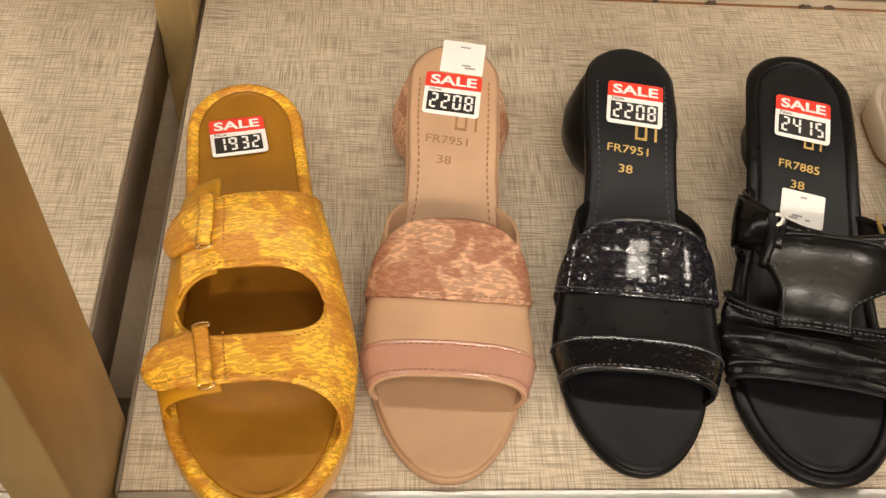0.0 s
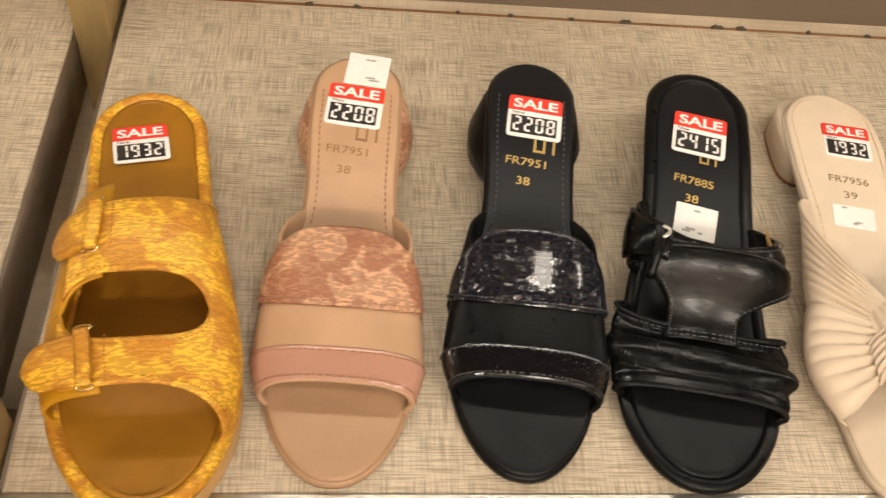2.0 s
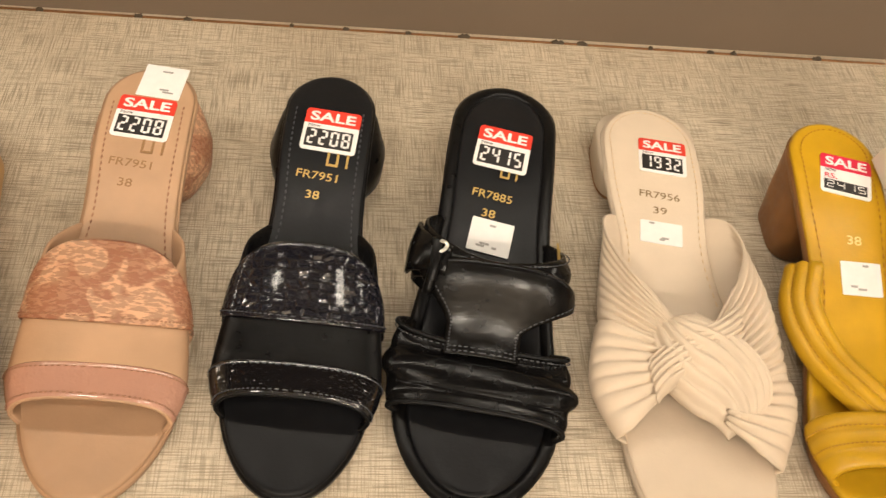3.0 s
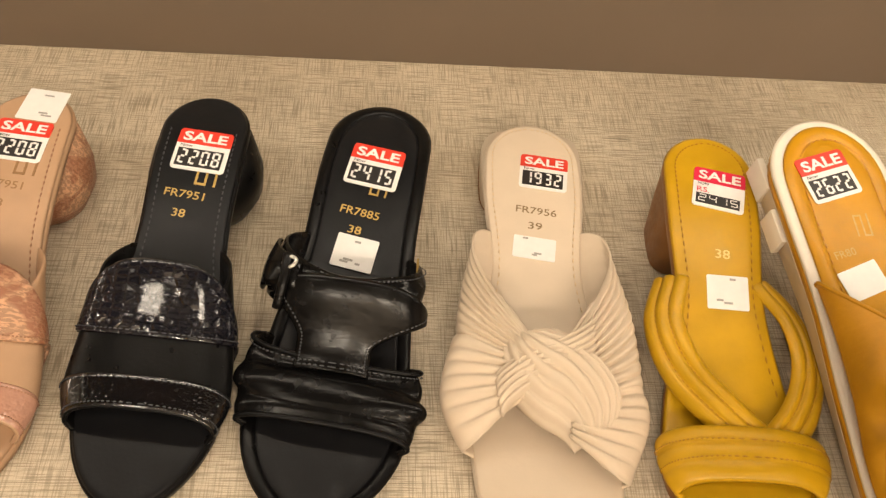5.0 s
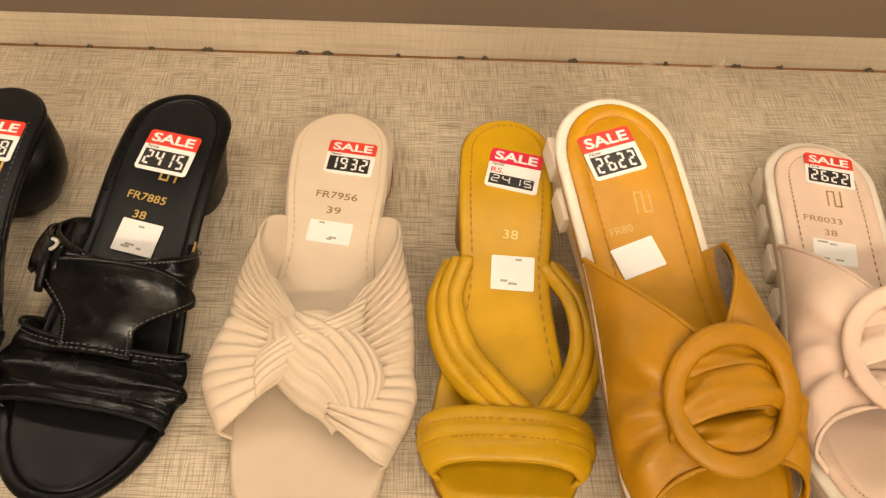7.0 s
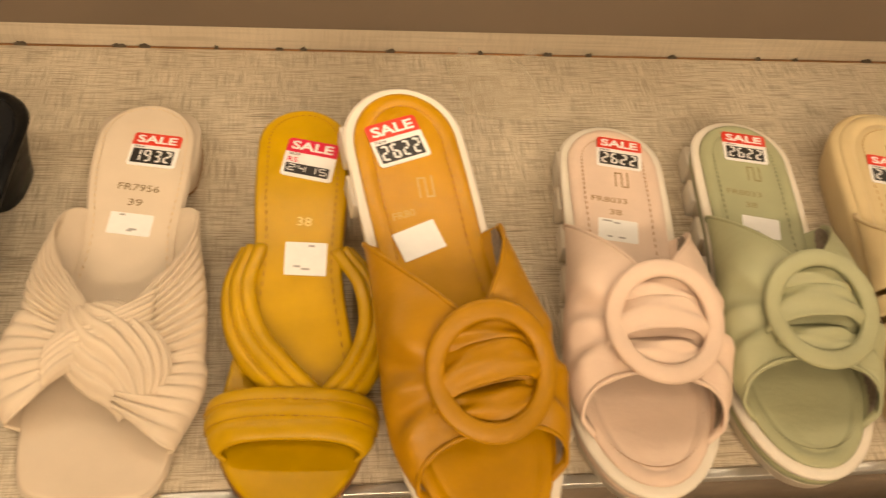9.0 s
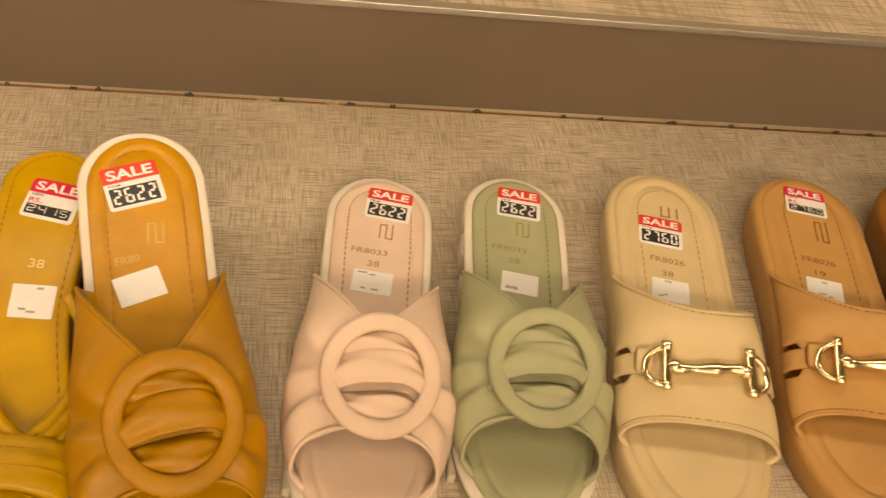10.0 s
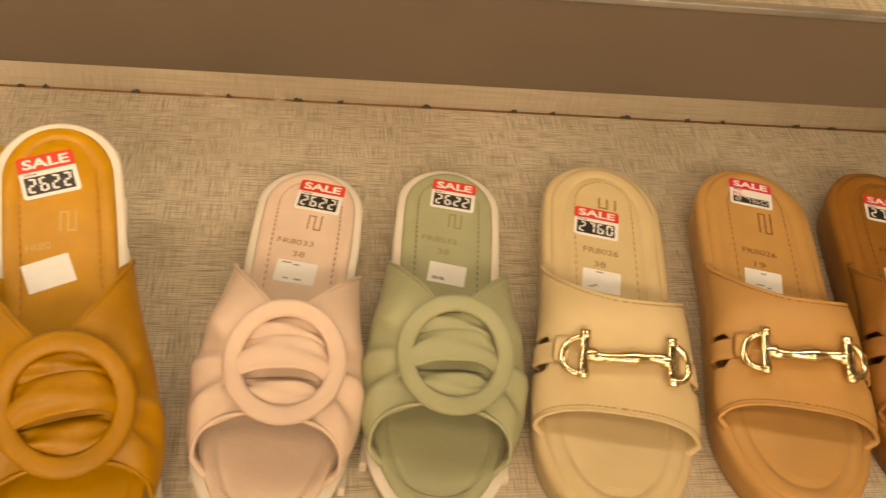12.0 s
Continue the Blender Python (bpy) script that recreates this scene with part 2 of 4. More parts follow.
def loft(form, layers, dish=None, n=40, m=8):
    """A closed body from rings of the outline, low to high: (inset, height as a function of v)."""
    bm = bmesh.new()
    taus = [(1 - math.cos(math.pi * i / n)) / 2 for i in range(n + 1)]
    rings = []
    for d, z in layers:
        rows = []
        for i, tau in enumerate(taus):
            v, a, b = form.edge(tau, d)
            w = z(v)
            if i in (0, n):
                p = bm.verts.new(((a + b) / 2, -v, w))
                rows.append((p, p))
            else:
                rows.append((bm.verts.new((a, -v, w)), bm.verts.new((b, -v, w))))
        rings.append(rows)

    def face(*vs):
        vs = list(dict.fromkeys(vs))
        if len(vs) > 2:
            bm.faces.new(vs)

    for lo, hi in zip(rings, rings[1:]):
        for i in range(n):
            for s in (0, 1):
                face(lo[i][s], lo[i + 1][s], hi[i + 1][s], hi[i][s])
    for rows, (d, z), curve in ((rings[0], layers[0], None), (rings[-1], layers[-1], dish)):
        grid = []
        for i, (a, b) in enumerate(rows):
            if i in (0, n):
                grid.append([a] * (m + 1))
                continue
            line = [a]
            for j in range(1, m):
                s = 2 * j / m - 1
                p = a.co.lerp(b.co, j / m)
                p.z += curve(-p.y, s) if curve else 0
                line.append(bm.verts.new(p))
            grid.append(line + [b])
        for i in range(n):
            for j in range(m):
                face(grid[i][j], grid[i][j + 1], grid[i + 1][j + 1], grid[i + 1][j])
    return bm


def stack(rings, n=32):
    """A rounded block from rings (z or f(u, v), mid u, mid v, half across, half along, squareness)."""
    bm = bmesh.new()
    loops = []
    for z, cu, cv, au, av, e in rings:
        loop = []
        for k in range(n):
            a = 2 * math.pi * k / n
            c, s = math.cos(a), math.sin(a)
            u = cu + au * math.copysign(abs(c) ** (2 / e), c)
            v = cv + av * math.copysign(abs(s) ** (2 / e), s)
            loop.append(bm.verts.new((u, -v, z(u, v) if callable(z) else z)))
        loops.append(loop)
    for lo, hi in zip(loops, loops[1:]):
        for k in range(n):
            bm.faces.new((lo[k], lo[(k + 1) % n], hi[(k + 1) % n], hi[k]))
    bm.faces.new(loops[0])
    bm.faces.new(loops[-1])
    return bm


def arch(form, th, v, off=0.0, boxy=0.75, lift=0.0):
    """A point over the foot: th from -1 at the left edge over 0 at the crown to 1 at the right edge."""
    left, right = form.side(v)
    mid, half = (left + right) / 2, (right - left) / 2
    s, c = math.sin(th * math.pi / 2), max(0.0, math.cos(th * math.pi / 2))
    tuck = min(1.0, c / 0.25)
    u = mid + (half - form.tuck * (1 - tuck) + off * (0.2 + 0.8 * tuck) + form.spread * (1 - ease(0.74, 0.92, v / form.L)) * 1.35 * c**0.6) * math.copysign(abs(s) ** boxy, s)
    return Vector((u, -v, form.top(v) - 0.0035 + lift + (form.crown(v) + 0.0035 + off) * c**boxy))


def sheet(fn, na, nb, thick=0.0016, normal_flip=False):
    """A skin of real thickness over fn(a, b), a and b from 0 to 1; its rim is rounded a little."""
    bm = bmesh.new()
    pts = [[Vector(fn(i / na, j / nb)) for j in range(nb + 1)] for i in range(na + 1)]

    def normal(i, j):
        p = pts[min(i + 1, na)][j] - pts[max(i - 1, 0)][j]
        q = pts[i][min(j + 1, nb)] - pts[i][max(j - 1, 0)]
        n = p.cross(q)
        return n.normalized() if n.length > 1e-12 else Vector((0, 0, 1))

    sign = -1 if normal_flip else 1
    if normal(na // 2, nb // 2).z * sign < 0:
        sign = -sign
    outer, inner = [], []
    for i in range(na + 1):
        outer.append([bm.verts.new(p) for p in pts[i]])
        inner.append([bm.verts.new(pts[i][j] - normal(i, j) * sign * thick) for j in range(nb + 1)])
    for i in range(na):
        for j in range(nb):
            bm.faces.new((outer[i][j], outer[i][j + 1], outer[i + 1][j + 1], outer[i + 1][j]))
            bm.faces.new((inner[i][j], inner[i + 1][j], inner[i + 1][j + 1], inner[i][j + 1]))
    rim = [(i, 0) for i in range(na)] + [(na, j) for j in range(nb)] + [(i, nb) for i in range(na, 0, -1)] + [(0, j) for j in range(nb, 0, -1)]
    middle = []
    for i, j in rim:
        p, q = outer[i][j].co, inner[i][j].co
        away = pts[i][j] - pts[min(max(i, 1), na - 1)][min(max(j, 1), nb - 1)]
        away = away.normalized() * thick * 0.45 if away.length > 1e-9 else Vector()
        middle.append(bm.verts.new((p + q) / 2 + away))
    for k in range(len(rim)):
        a, b = rim[k], rim[(k + 1) % len(rim)]
        ma, mb = middle[k], middle[(k + 1) % len(rim)]
        bm.faces.new((outer[a[0]][a[1]], outer[b[0]][b[1]], mb, ma))
        bm.faces.new((ma, mb, inner[b[0]][b[1]], inner[a[0]][a[1]]))
    return bm


def upper(form, back, front, off=0.0, th0=-1.0, th1=1.0, na=44, nb=14, thick=0.0018, relief=None, boxy=0.75):
    """A band over the foot between the curves back(th) and front(th)."""

    def fn(a, b):
        th = th0 + (th1 - th0) * a
        v = back(th) + (front(th) - back(th)) * b
        return arch(form, th, v, off + (relief(th, b, v) if relief else 0), boxy)

    return sheet(fn, na, nb, thick)


def tube(points, radius, closed=False, n=8, flat=1.0):
    """A cord along points; radius a number or f(0..1)."""
    bm = bmesh.new()
    loops, count = [], len(points)
    up = Vector((0, 0, 1))
    for k, p in enumerate(points):
        a = points[(k - 1) % count] if closed or k else p
        b = points[(k + 1) % count] if closed or k < count - 1 else p
        t = (b - a).normalized()
        side = t.cross(up)
        side = side.normalized() if side.length > 1e-6 else Vector((1, 0, 0))
        nrm = side.cross(t)
        r = radius(k / (count - 1)) if callable(radius) else radius
        loops.append([bm.verts.new(p + side * math.cos(2 * math.pi * j / n) * r + nrm * math.sin(2 * math.pi * j / n) * r * flat) for j in range(n)])
    for k in range(count if closed else count - 1):
        lo, hi = loops[k], loops[(k + 1) % count]
        for j in range(n):
            bm.faces.new((lo[j], lo[(j + 1) % n], hi[(j + 1) % n], hi[j]))
    if not closed:
        bm.faces.new(loops[0])
        bm.faces.new(loops[-1])
    return bm


def merged(*bms):
    out = bmesh.new()
    for b in bms:
        me = bpy.data.meshes.new("tmp")
        b.to_mesh(me)
        b.free()
        out.from_mesh(me)
        bpy.data.meshes.remove(me)
    return out


def seam(fn, count, duty=0.62, r=0.00042):
    """A row of stitches along fn(0..1)."""
    bm = bmesh.new()
    for k in range(count):
        a, b = Vector(fn(k / count)), Vector(fn((k + duty) / count))
        d = b - a
        if d.length < 1e-7:
            continue
        side = d.cross(Vector((0, 0, 1))).normalized() * r
        up = side.cross(d).normalized() * r * 0.8
        ends = []
        for p, e in ((a, 0.6), ((a + b) / 2, 1.25), (b, 0.6)):
            ends.append([bm.verts.new(p + side * x * e + up * y * e) for x, y in ((-1, 0), (0, 1), (1, 0), (0, -1))])
        for lo, hi in zip(ends, ends[1:]):
            for j in range(4):
                bm.faces.new((lo[j], lo[(j + 1) % 4], hi[(j + 1) % 4], hi[j]))
    return bm


GLYPHS = {}


def glyphs(text):
    """Flat letters of Blender's own font: corners and faces, one unit high, centred."""
    if text not in GLYPHS:
        cu = bpy.data.curves.new("text", "FONT")
        cu.body, cu.resolution_u, cu.align_x, cu.align_y = text, 3, "LEFT", "BOTTOM_BASELINE"
        cu.offset = 0.028 if text == "SALE" else 0.008
        ob = bpy.data.objects.new("text", cu)
        scene.collection.objects.link(ob)
        bpy.context.view_layer.update()
        me = bpy.data.meshes.new_from_object(ob)
        xy = [(v.co.x, v.co.y) for v in me.vertices]
        faces = [tuple(p.vertices) for p in me.polygons]
        bpy.data.objects.remove(ob)
        bpy.data.curves.remove(cu)
        bpy.data.meshes.remove(me)
        x0, x1 = min(p[0] for p in xy), max(p[0] for p in xy)
        y0, y1 = min(p[1] for p in xy), max(p[1] for p in xy)
        GLYPHS[text] = ([((x - (x0 + x1) / 2), (y - (y0 + y1) / 2)) for x, y in xy], faces, x1 - x0, y1 - y0)
    return GLYPHS[text]


class Spot:
    """A place on an insole on which flat things are laid: x to the reader's right, y towards the heel."""

    def __init__(self, form, u, v, turn=0.0):
        self.form, self.u, self.v = form, u, v
        self.c, self.s = math.cos(radians(turn)), math.sin(radians(turn))

    def at(self, x, y, up):
        u, v = self.u + x * self.c - y * self.s, self.v - (x * self.s + y * self.c)
        return self.form.on(u, v, up)

    def plate(self, x0, x1, y0, y1, up, corner=0.0, corners="abcd", n=6):
        """A thin rounded plate; corners named from lower left, counterclockwise."""
        outline = []
        for key, cx, cy, a0 in (("a", x0, y0, 180), ("b", x1, y0, 270), ("c", x1, y1, 0), ("d", x0, y1, 90)):
            if corner and key in corners:
                mx, my = cx + corner * (1 if cx == x0 else -1), cy + corner * (1 if cy == y0 else -1)
                outline += [(mx + corner * math.cos(radians(a0 + 90 * k / 4)), my + corner * math.sin(radians(a0 + 90 * k / 4))) for k in range(5)]
            else:
                outline.append((cx, cy))
        bm = bmesh.new()
        top = [bm.verts.new(self.at(x, y, up)) for x, y in outline]
        low = [bm.verts.new(self.at(x, y, 0.0)) for x, y in outline]
        bm.faces.new(top)
        for k in range(len(top)):
            bm.faces.new((low[k], low[(k + 1) % len(top)], top[(k + 1) % len(top)], top[k]))
        return bm

    def text(self, words, x, y, high, up, wide=None):
        xy, faces, w, h = glyphs(words)
        ky = high / h
        kx = wide / w if wide else ky
        bm = bmesh.new()
        vs = [bm.verts.new(self.at(x + a * kx, y + b * ky, up)) for a, b in xy]
        for f in faces:
            try:
                bm.faces.new([vs[i] for i in f])
            except ValueError:
                pass
        return bm


SEGMENTS = {"0": "abcdef", "1": "bc", "2": "abged", "3": "abgcd", "4": "fgbc", "5": "afgcd", "6": "afgedc", "7": "abc", "8": "abcdefg", "9": "abcdfg"}


def digits(spot, number, x0, x1, y0, y1, up):
    """Seven-bar figures that fill the box."""
    bm = bmesh.new()
    cell = (x1 - x0) / len(number)
    t = (y1 - y0) * 0.135
    for k, ch in enumerate(number):
        a, b = x0 + cell * (k + 0.14), x0 + cell * (k + 0.88)
        m = (y0 + y1) / 2
        bars = {"a": (a + t, y1 - t, b - t, y1), "d": (a + t, y0, b - t, y0 + t), "g": (a + t, m - t / 2, b - t, m + t / 2),
                "f": (a, m + t * 0.3, a + t, y1 - t * 0.4), "b": (b - t, m + t * 0.3, b, y1 - t * 0.4),
                "e": (a, y0 + t * 0.4, a + t, m - t * 0.3), "c": (b - t, y0 + t * 0.4, b, m - t * 0.3)}
        for s in SEGMENTS[ch]:
            p, q, r, w = bars[s]
            bm.faces.new([bm.verts.new(spot.at(x, y, up)) for x, y in ((p, q), (r, q), (r, w), (p, w))])
    return bm


def sale_sticker(shoe, form, u, v, number, turn=0.0, style="now", up=0.0005, k=1.0, short=False):
    """A glossy price sticker: coloured header with SALE, white field, black window with figures."""
    s = Spot(form, u, v, turn)
    w, top, low = 0.0155 * k, 0.0145 * k, -0.013 * k
    red = CRIMSON if style == "rs" else RED
    body = part("price_sticker", s.plate(-w, w, low, 0.0045 * k, up, 0.0022, "ab"), WHITE, shoe, "white sale price sticker", False)
    part("header", s.plate(-w, w, 0.0042 * k, top, up + 0.0002, 0.0022, "cd"), red, body, "red sticker header", False)
    part("lettering", s.text("SALE", 0.0, 0.0092 * k, 0.0066 * k, up + 0.0005, 0.0255 * k), WHITE, body, "", False)
    part("small_lettering", s.text("NOW" if style == "rs" else "Now", -0.0095 * k, 0.0026 * k, 0.0021 * k, up + 0.0004, 0.0068 * k), INK, body, "", False)
    y1, y0 = (0.0008 * k, -0.0108 * k)
    if style == "rs":
        part("small_lettering", s.text("RS.", -0.0095 * k, -0.0016 * k, 0.0034 * k, up + 0.0004, 0.0075 * k), CRIMSON, body, "", False)
        y1 = -0.0042 * k
    part("price_window", s.plate(-w * 0.87, w * 0.83, y0, y1, up + 0.0003), INK, body, "black price window", False)
    part("price_figure", digits(s, number, -w * 0.84, w * 0.80, y0 + 0.001 * k, y1 - 0.001 * k, up + 0.0006), WHITE, body, "", False)


def stock_label(shoe, form, u, v, turn=0.0, w=0.012, h=0.009, up=0.0005, bars=3, seed=1):
    """A white stock label with faint print."""
    s = Spot(form, u, v, turn)
    body = part("stock_label", s.plate(-w, w, -h, h, up, 0.0008), WHITE, shoe, "white stock label", False)
    rnd = random.Random(seed)
    for k in range(bars):
        x = rnd.uniform(-0.8, 0.2) * w
        y = rnd.choice((-0.7, -0.55, 0.6, 0.72)) * h
        part("print_bar", s.plate(x, x + rnd.uniform(0.2, 0.55) * w, y, y + 0.0011, up + 0.0002), PALEINK, body, "", False)


def foil(shoe, form, words, u, v, high, wide, turn=0.0, material=None):
    part("lettering", Spot(form, u, v, turn).text(words, 0, 0, high, 0.00025, wide), material or FOIL, shoe, "stamped lettering", False)


def mark(shoe, form, u, v, w, h, kind, turn=0.0, material=None):
    """A stamped maker's sign, as plain strokes."""
    s = Spot(form, u, v, turn)
    t = w * 0.22
    strokes = {"u": ((-w, -w + t, -h, h), (w * 0.1 - t, w * 0.1, -h, h), (-w, w * 0.1, -h, -h + t), (w - t, w, -h, h)),
               "s": ((-w, -w + t, -h, h * 0.9), (-w, 0, h * 0.9 - t, h * 0.9), (-t / 2, t / 2, -h, h * 0.9), (0, w, -h, -h + t), (w - t, w, -h, h))}[kind]
    bm = merged(*[s.plate(*k, 0.0003) for k in strokes])
    part("stamped_sign", bm, material or FOIL, shoe, "stamped sign", False)


def bed_seam(form, inset, v0, v1, count, colour, shoe, up=0.0004):
    """Stitches that run round the insole at that inset, from v1 on the left round the heel to v1 on the right."""

    def fn(t):
        s = abs(2 * t - 1)
        v = inset + (v1 - inset) * (s**1.6)
        k = math.sqrt(max(0, 1 - (max(0, form.heel - v) / (form.heel - inset)) ** 2)) if v < form.heel else 1.0
        full_l, full_r = spline(form.l, v), spline(form.r, v)
        u = (full_l + inset) * k if t < 0.5 else (full_r - inset) * k
        return form.on(u, v, up)

    part("stitching", seam(fn, count), thread(colour), shoe)


def shoe_at(name, x, y, turn, label, pitch=0.0, z=0.0, size=(1, 1, 1), group="sandals on the display shelf"):
    """turn: degrees by which the toe swings towards +x; pitch: heel lifted about the toe; size: across, along, up."""
    ob = new(name)
    ob.empty_display_size = 0.02
    ob.matrix_world = pose(x, y, z, pitch, 0, turn) @ Matrix.Diagonal((*size, 1))
    return tagged(ob, label, "sandal", group)

# ---------------------------------------------------------------- the display and the shop

FRONT, BACK, RIGHT = 0.0135, 0.382, 1.31
shelf = tagged(new("display_shelf"), "linen-look laminate display shelf with taupe edges under sandals", "shelf", "display shelves")
part("board", box(0.0, RIGHT, FRONT, BACK, -0.044, 0.0, 0.0012), LINEN, shelf, "beige woven-look laminate board")
part("side_edging", box(-0.0021, -0.0001, FRONT, BACK, -0.043, -0.0012), TAUPE, shelf, "taupe edge band")
part("front_edging", box(0.0, RIGHT, FRONT - 0.003, FRONT - 0.0002, -0.043, -0.004), TAUPE, shelf, "taupe edge band")
part("front_trim", box(0.0, RIGHT, FRONT - 0.006, FRONT - 0.0003, -0.0038, 0.0012, 0.0005), STEEL, shelf, "worn metal front trim")

upper_shelf = tagged(new("display_shelf"), "taupe-edged upper display shelf with linen laminate top", "shelf", "display shelves")
upper_shelf.matrix_world = pose(0, 0, 0, 0, -0.16, 0)
part("board", box(-0.003, 1.31, UP_Y + 0.002, BACK - 0.002, UP_LOW, UP_HIGH, 0.0006), LINEN, upper_shelf, "beige woven-look laminate board")
part("front_edging", box(-0.003, 1.31, UP_Y - 0.001, UP_Y + 0.0018, UP_LOW, UP_HIGH - 0.002, 0.0003), TAUPE, upper_shelf, "smooth taupe front edge")
part("front_trim", box(-0.003, 1.31, UP_Y - 0.002, UP_Y + 0.0018, UP_HIGH - 0.0018, UP_HIGH + 0.0006, 0.0003), STEEL, upper_shelf, "thin metal trim")
# unseen dark sheet, added so the board's bounce doesn't brighten the black leather
part("underside", box(-0.003, 1.31, UP_Y + 0.004, BACK - 0.004, UP_LOW - 0.0012, UP_LOW - 0.0001), TAUPE, upper_shelf, "unseen taupe sheet added below the board to dim reflections")
led = tagged(new("led_strip"), "slim warm LED strip light under the upper shelf", "light strip")
led.matrix_world = pose(0, 0, 0, 0, -0.16, 0)
part("housing", box(-0.02, 1.25, LED_Y - 0.012, LED_Y + 0.012, UP_LOW - 0.006, UP_LOW - 0.0002, 0.001), STEEL, led)
part("diffuser", box(-0.015, 1.245, LED_Y - 0.006, LED_Y + 0.006, UP_LOW - 0.0085, UP_LOW - 0.0062), GLOW, led, "glowing diffuser")

side_upper = tagged(new("display_shelf"), "neighbouring taupe-edged upper display shelf", "shelf", "display shelves")
part("board", box(-1.25, -0.062, UP_Y + 0.002, BACK - 0.002, UP_LOW, UP_HIGH, 0.0006), LINEN, side_upper, "beige woven-look laminate board")
part("front_edging", box(-1.25, -0.062, UP_Y - 0.001, UP_Y + 0.0018, UP_LOW, UP_HIGH - 0.002, 0.0003), TAUPE, side_upper, "smooth taupe front edge")
led = tagged(new("led_strip"), "slim warm LED strip light under the upper shelf", "light strip")
part("housing", box(-1.22, -0.08, LED_Y - 0.012, LED_Y + 0.012, UP_LOW - 0.006, UP_LOW - 0.0002, 0.001), STEEL, led)
part("diffuser", box(-1.21, -0.085, LED_Y - 0.006, LED_Y + 0.006, UP_LOW - 0.0085, UP_LOW - 0.0062), GLOW, led, "glowing diffuser")

side_shelf = tagged(new("display_shelf"), "neighbouring linen laminate shelf with taupe side edge", "shelf", "display shelves")
part("board", box(-1.25, -0.0288, FRONT, BACK, -0.044, 0.0, 0.0012), LINEN, side_shelf, "beige woven-look laminate board")
part("side_edging", box(-0.0287, -0.0267, FRONT, BACK, -0.044, -0.0008), TAUPE, side_shelf, "taupe edge band")
part("front_trim", box(-1.25, -0.029, FRONT - 0.006, FRONT - 0.0003, -0.0038, 0.0012, 0.0005), STEEL, side_shelf, "worn metal front trim")

tagged(part("back_panel", box(-1.3, 1.5, BACK + 0.0015, BACK + 0.02, -0.6, 1.2), LINEN_WALL), "linen-look upright back panel behind the shelves", "panel", kind="structure")
for px, py0, py1 in ((-0.0265, -0.0125, 0.0515), (-0.0265, 0.334, 0.38), (1.316, -0.0125, 0.0515), (1.316, 0.334, 0.38)):
    post = tagged(part("shelf_post", box(px, px + 0.0235, py0, py1, -0.6, 1.1, 0.0012), BRASS), "brushed brass upright post of the shelving", "post", "shelf posts")

# chips along the joint of shelf and back panel
rnd = random.Random(4)
cx = 0.03
while cx < 1.28:
    bm = bmesh.new()
    k = rnd.uniform(0.003, 0.010)
    loop = []
    for j in range(9):
        a = math.pi * j / 8
        loop.append(bm.verts.new((cx - k / 2 * math.cos(a) * rnd.uniform(0.8, 1.1), BACK + 0.0008, 0.0004 + math.sin(a) * rnd.uniform(0.0012, 0.0032))))
    low = [bm.verts.new((v.co.x, BACK - 0.0012, 0.0005)) for v in loop]
    for a, b, c, d in zip(loop, loop[1:], low[1:], low):
        bm.faces.new((a, b, c, d))
    bm.faces.new(loop)
    tagged(part("chip", bm, GRIME), "dark chip where laminate meets the back panel", "chip", "chips along the joint")
    cx += rnd.uniform(0.018, 0.075)
tagged(part("joint_line", box(0.0, 1.30, BACK - 0.0008, BACK + 0.0012, 0.0, 0.0005), WOOD), "dark joint line at the back of the shelf", "joint", kind="structure")
bm = bmesh.new()
loop = []
for k in range(24):
    t = 2 * math.pi * k / 24
    x, y = 0.034 * math.copysign(abs(math.cos(t)) ** 0.5, math.cos(t)), 0.038 * math.copysign(abs(math.sin(t)) ** 0.5, math.sin(t))
    x -= 0.2 * y + rnd.uniform(-0.0025, 0.0025)
    loop.append(bm.verts.new((0.709 + x, min(0.342 + y + rnd.uniform(-0.003, 0.003), BACK - 0.0014), 0.0007)))
bm.faces.new(loop)
for cx, k in ((0.684, 1), (0.748, -1)):
    a, b, c = (bm.verts.new(p) for p in ((cx, BACK - 0.004, 0.001), (cx + 0.012 * k, BACK - 0.003, 0.0012), (cx + 0.001 * k, BACK - 0.001, 0.008)))
    bm.faces.new((a, b, c))
tagged(part("tape_patch", bm, TAPE), "torn patch of clear tape on the shelf", "tape")

tagged(part("floor", box(-2.2, 3.4, -3.2, 0.6, -0.65, -0.6), FLOORTILE), "plain shop floor", "floor", kind="structure")
tagged(part("ceiling", box(-2.2, 3.4, -3.2, 0.6, 2.12, 2.2), CEILPAINT), "plain shop ceiling", "ceiling", kind="structure")
tagged(part("wall_north", box(-2.2, 3.4, 0.5, 0.6, -0.6, 2.12), WALLPAINT), "plain shop wall", "wall", kind="structure")
tagged(part("wall_south", box(-2.2, 3.4, -3.2, -3.1, -0.6, 2.12), WALLPAINT), "plain shop wall", "wall", kind="structure")
tagged(part("wall_west", box(-2.2, -2.1, -3.1, 0.5, -0.6, 2.12), WALLPAINT), "plain shop wall", "wall", kind="structure")
tagged(part("wall_east", box(3.3, 3.4, -3.1, 0.5, -0.6, 2.12), WALLPAINT), "plain shop wall", "wall", kind="structure")
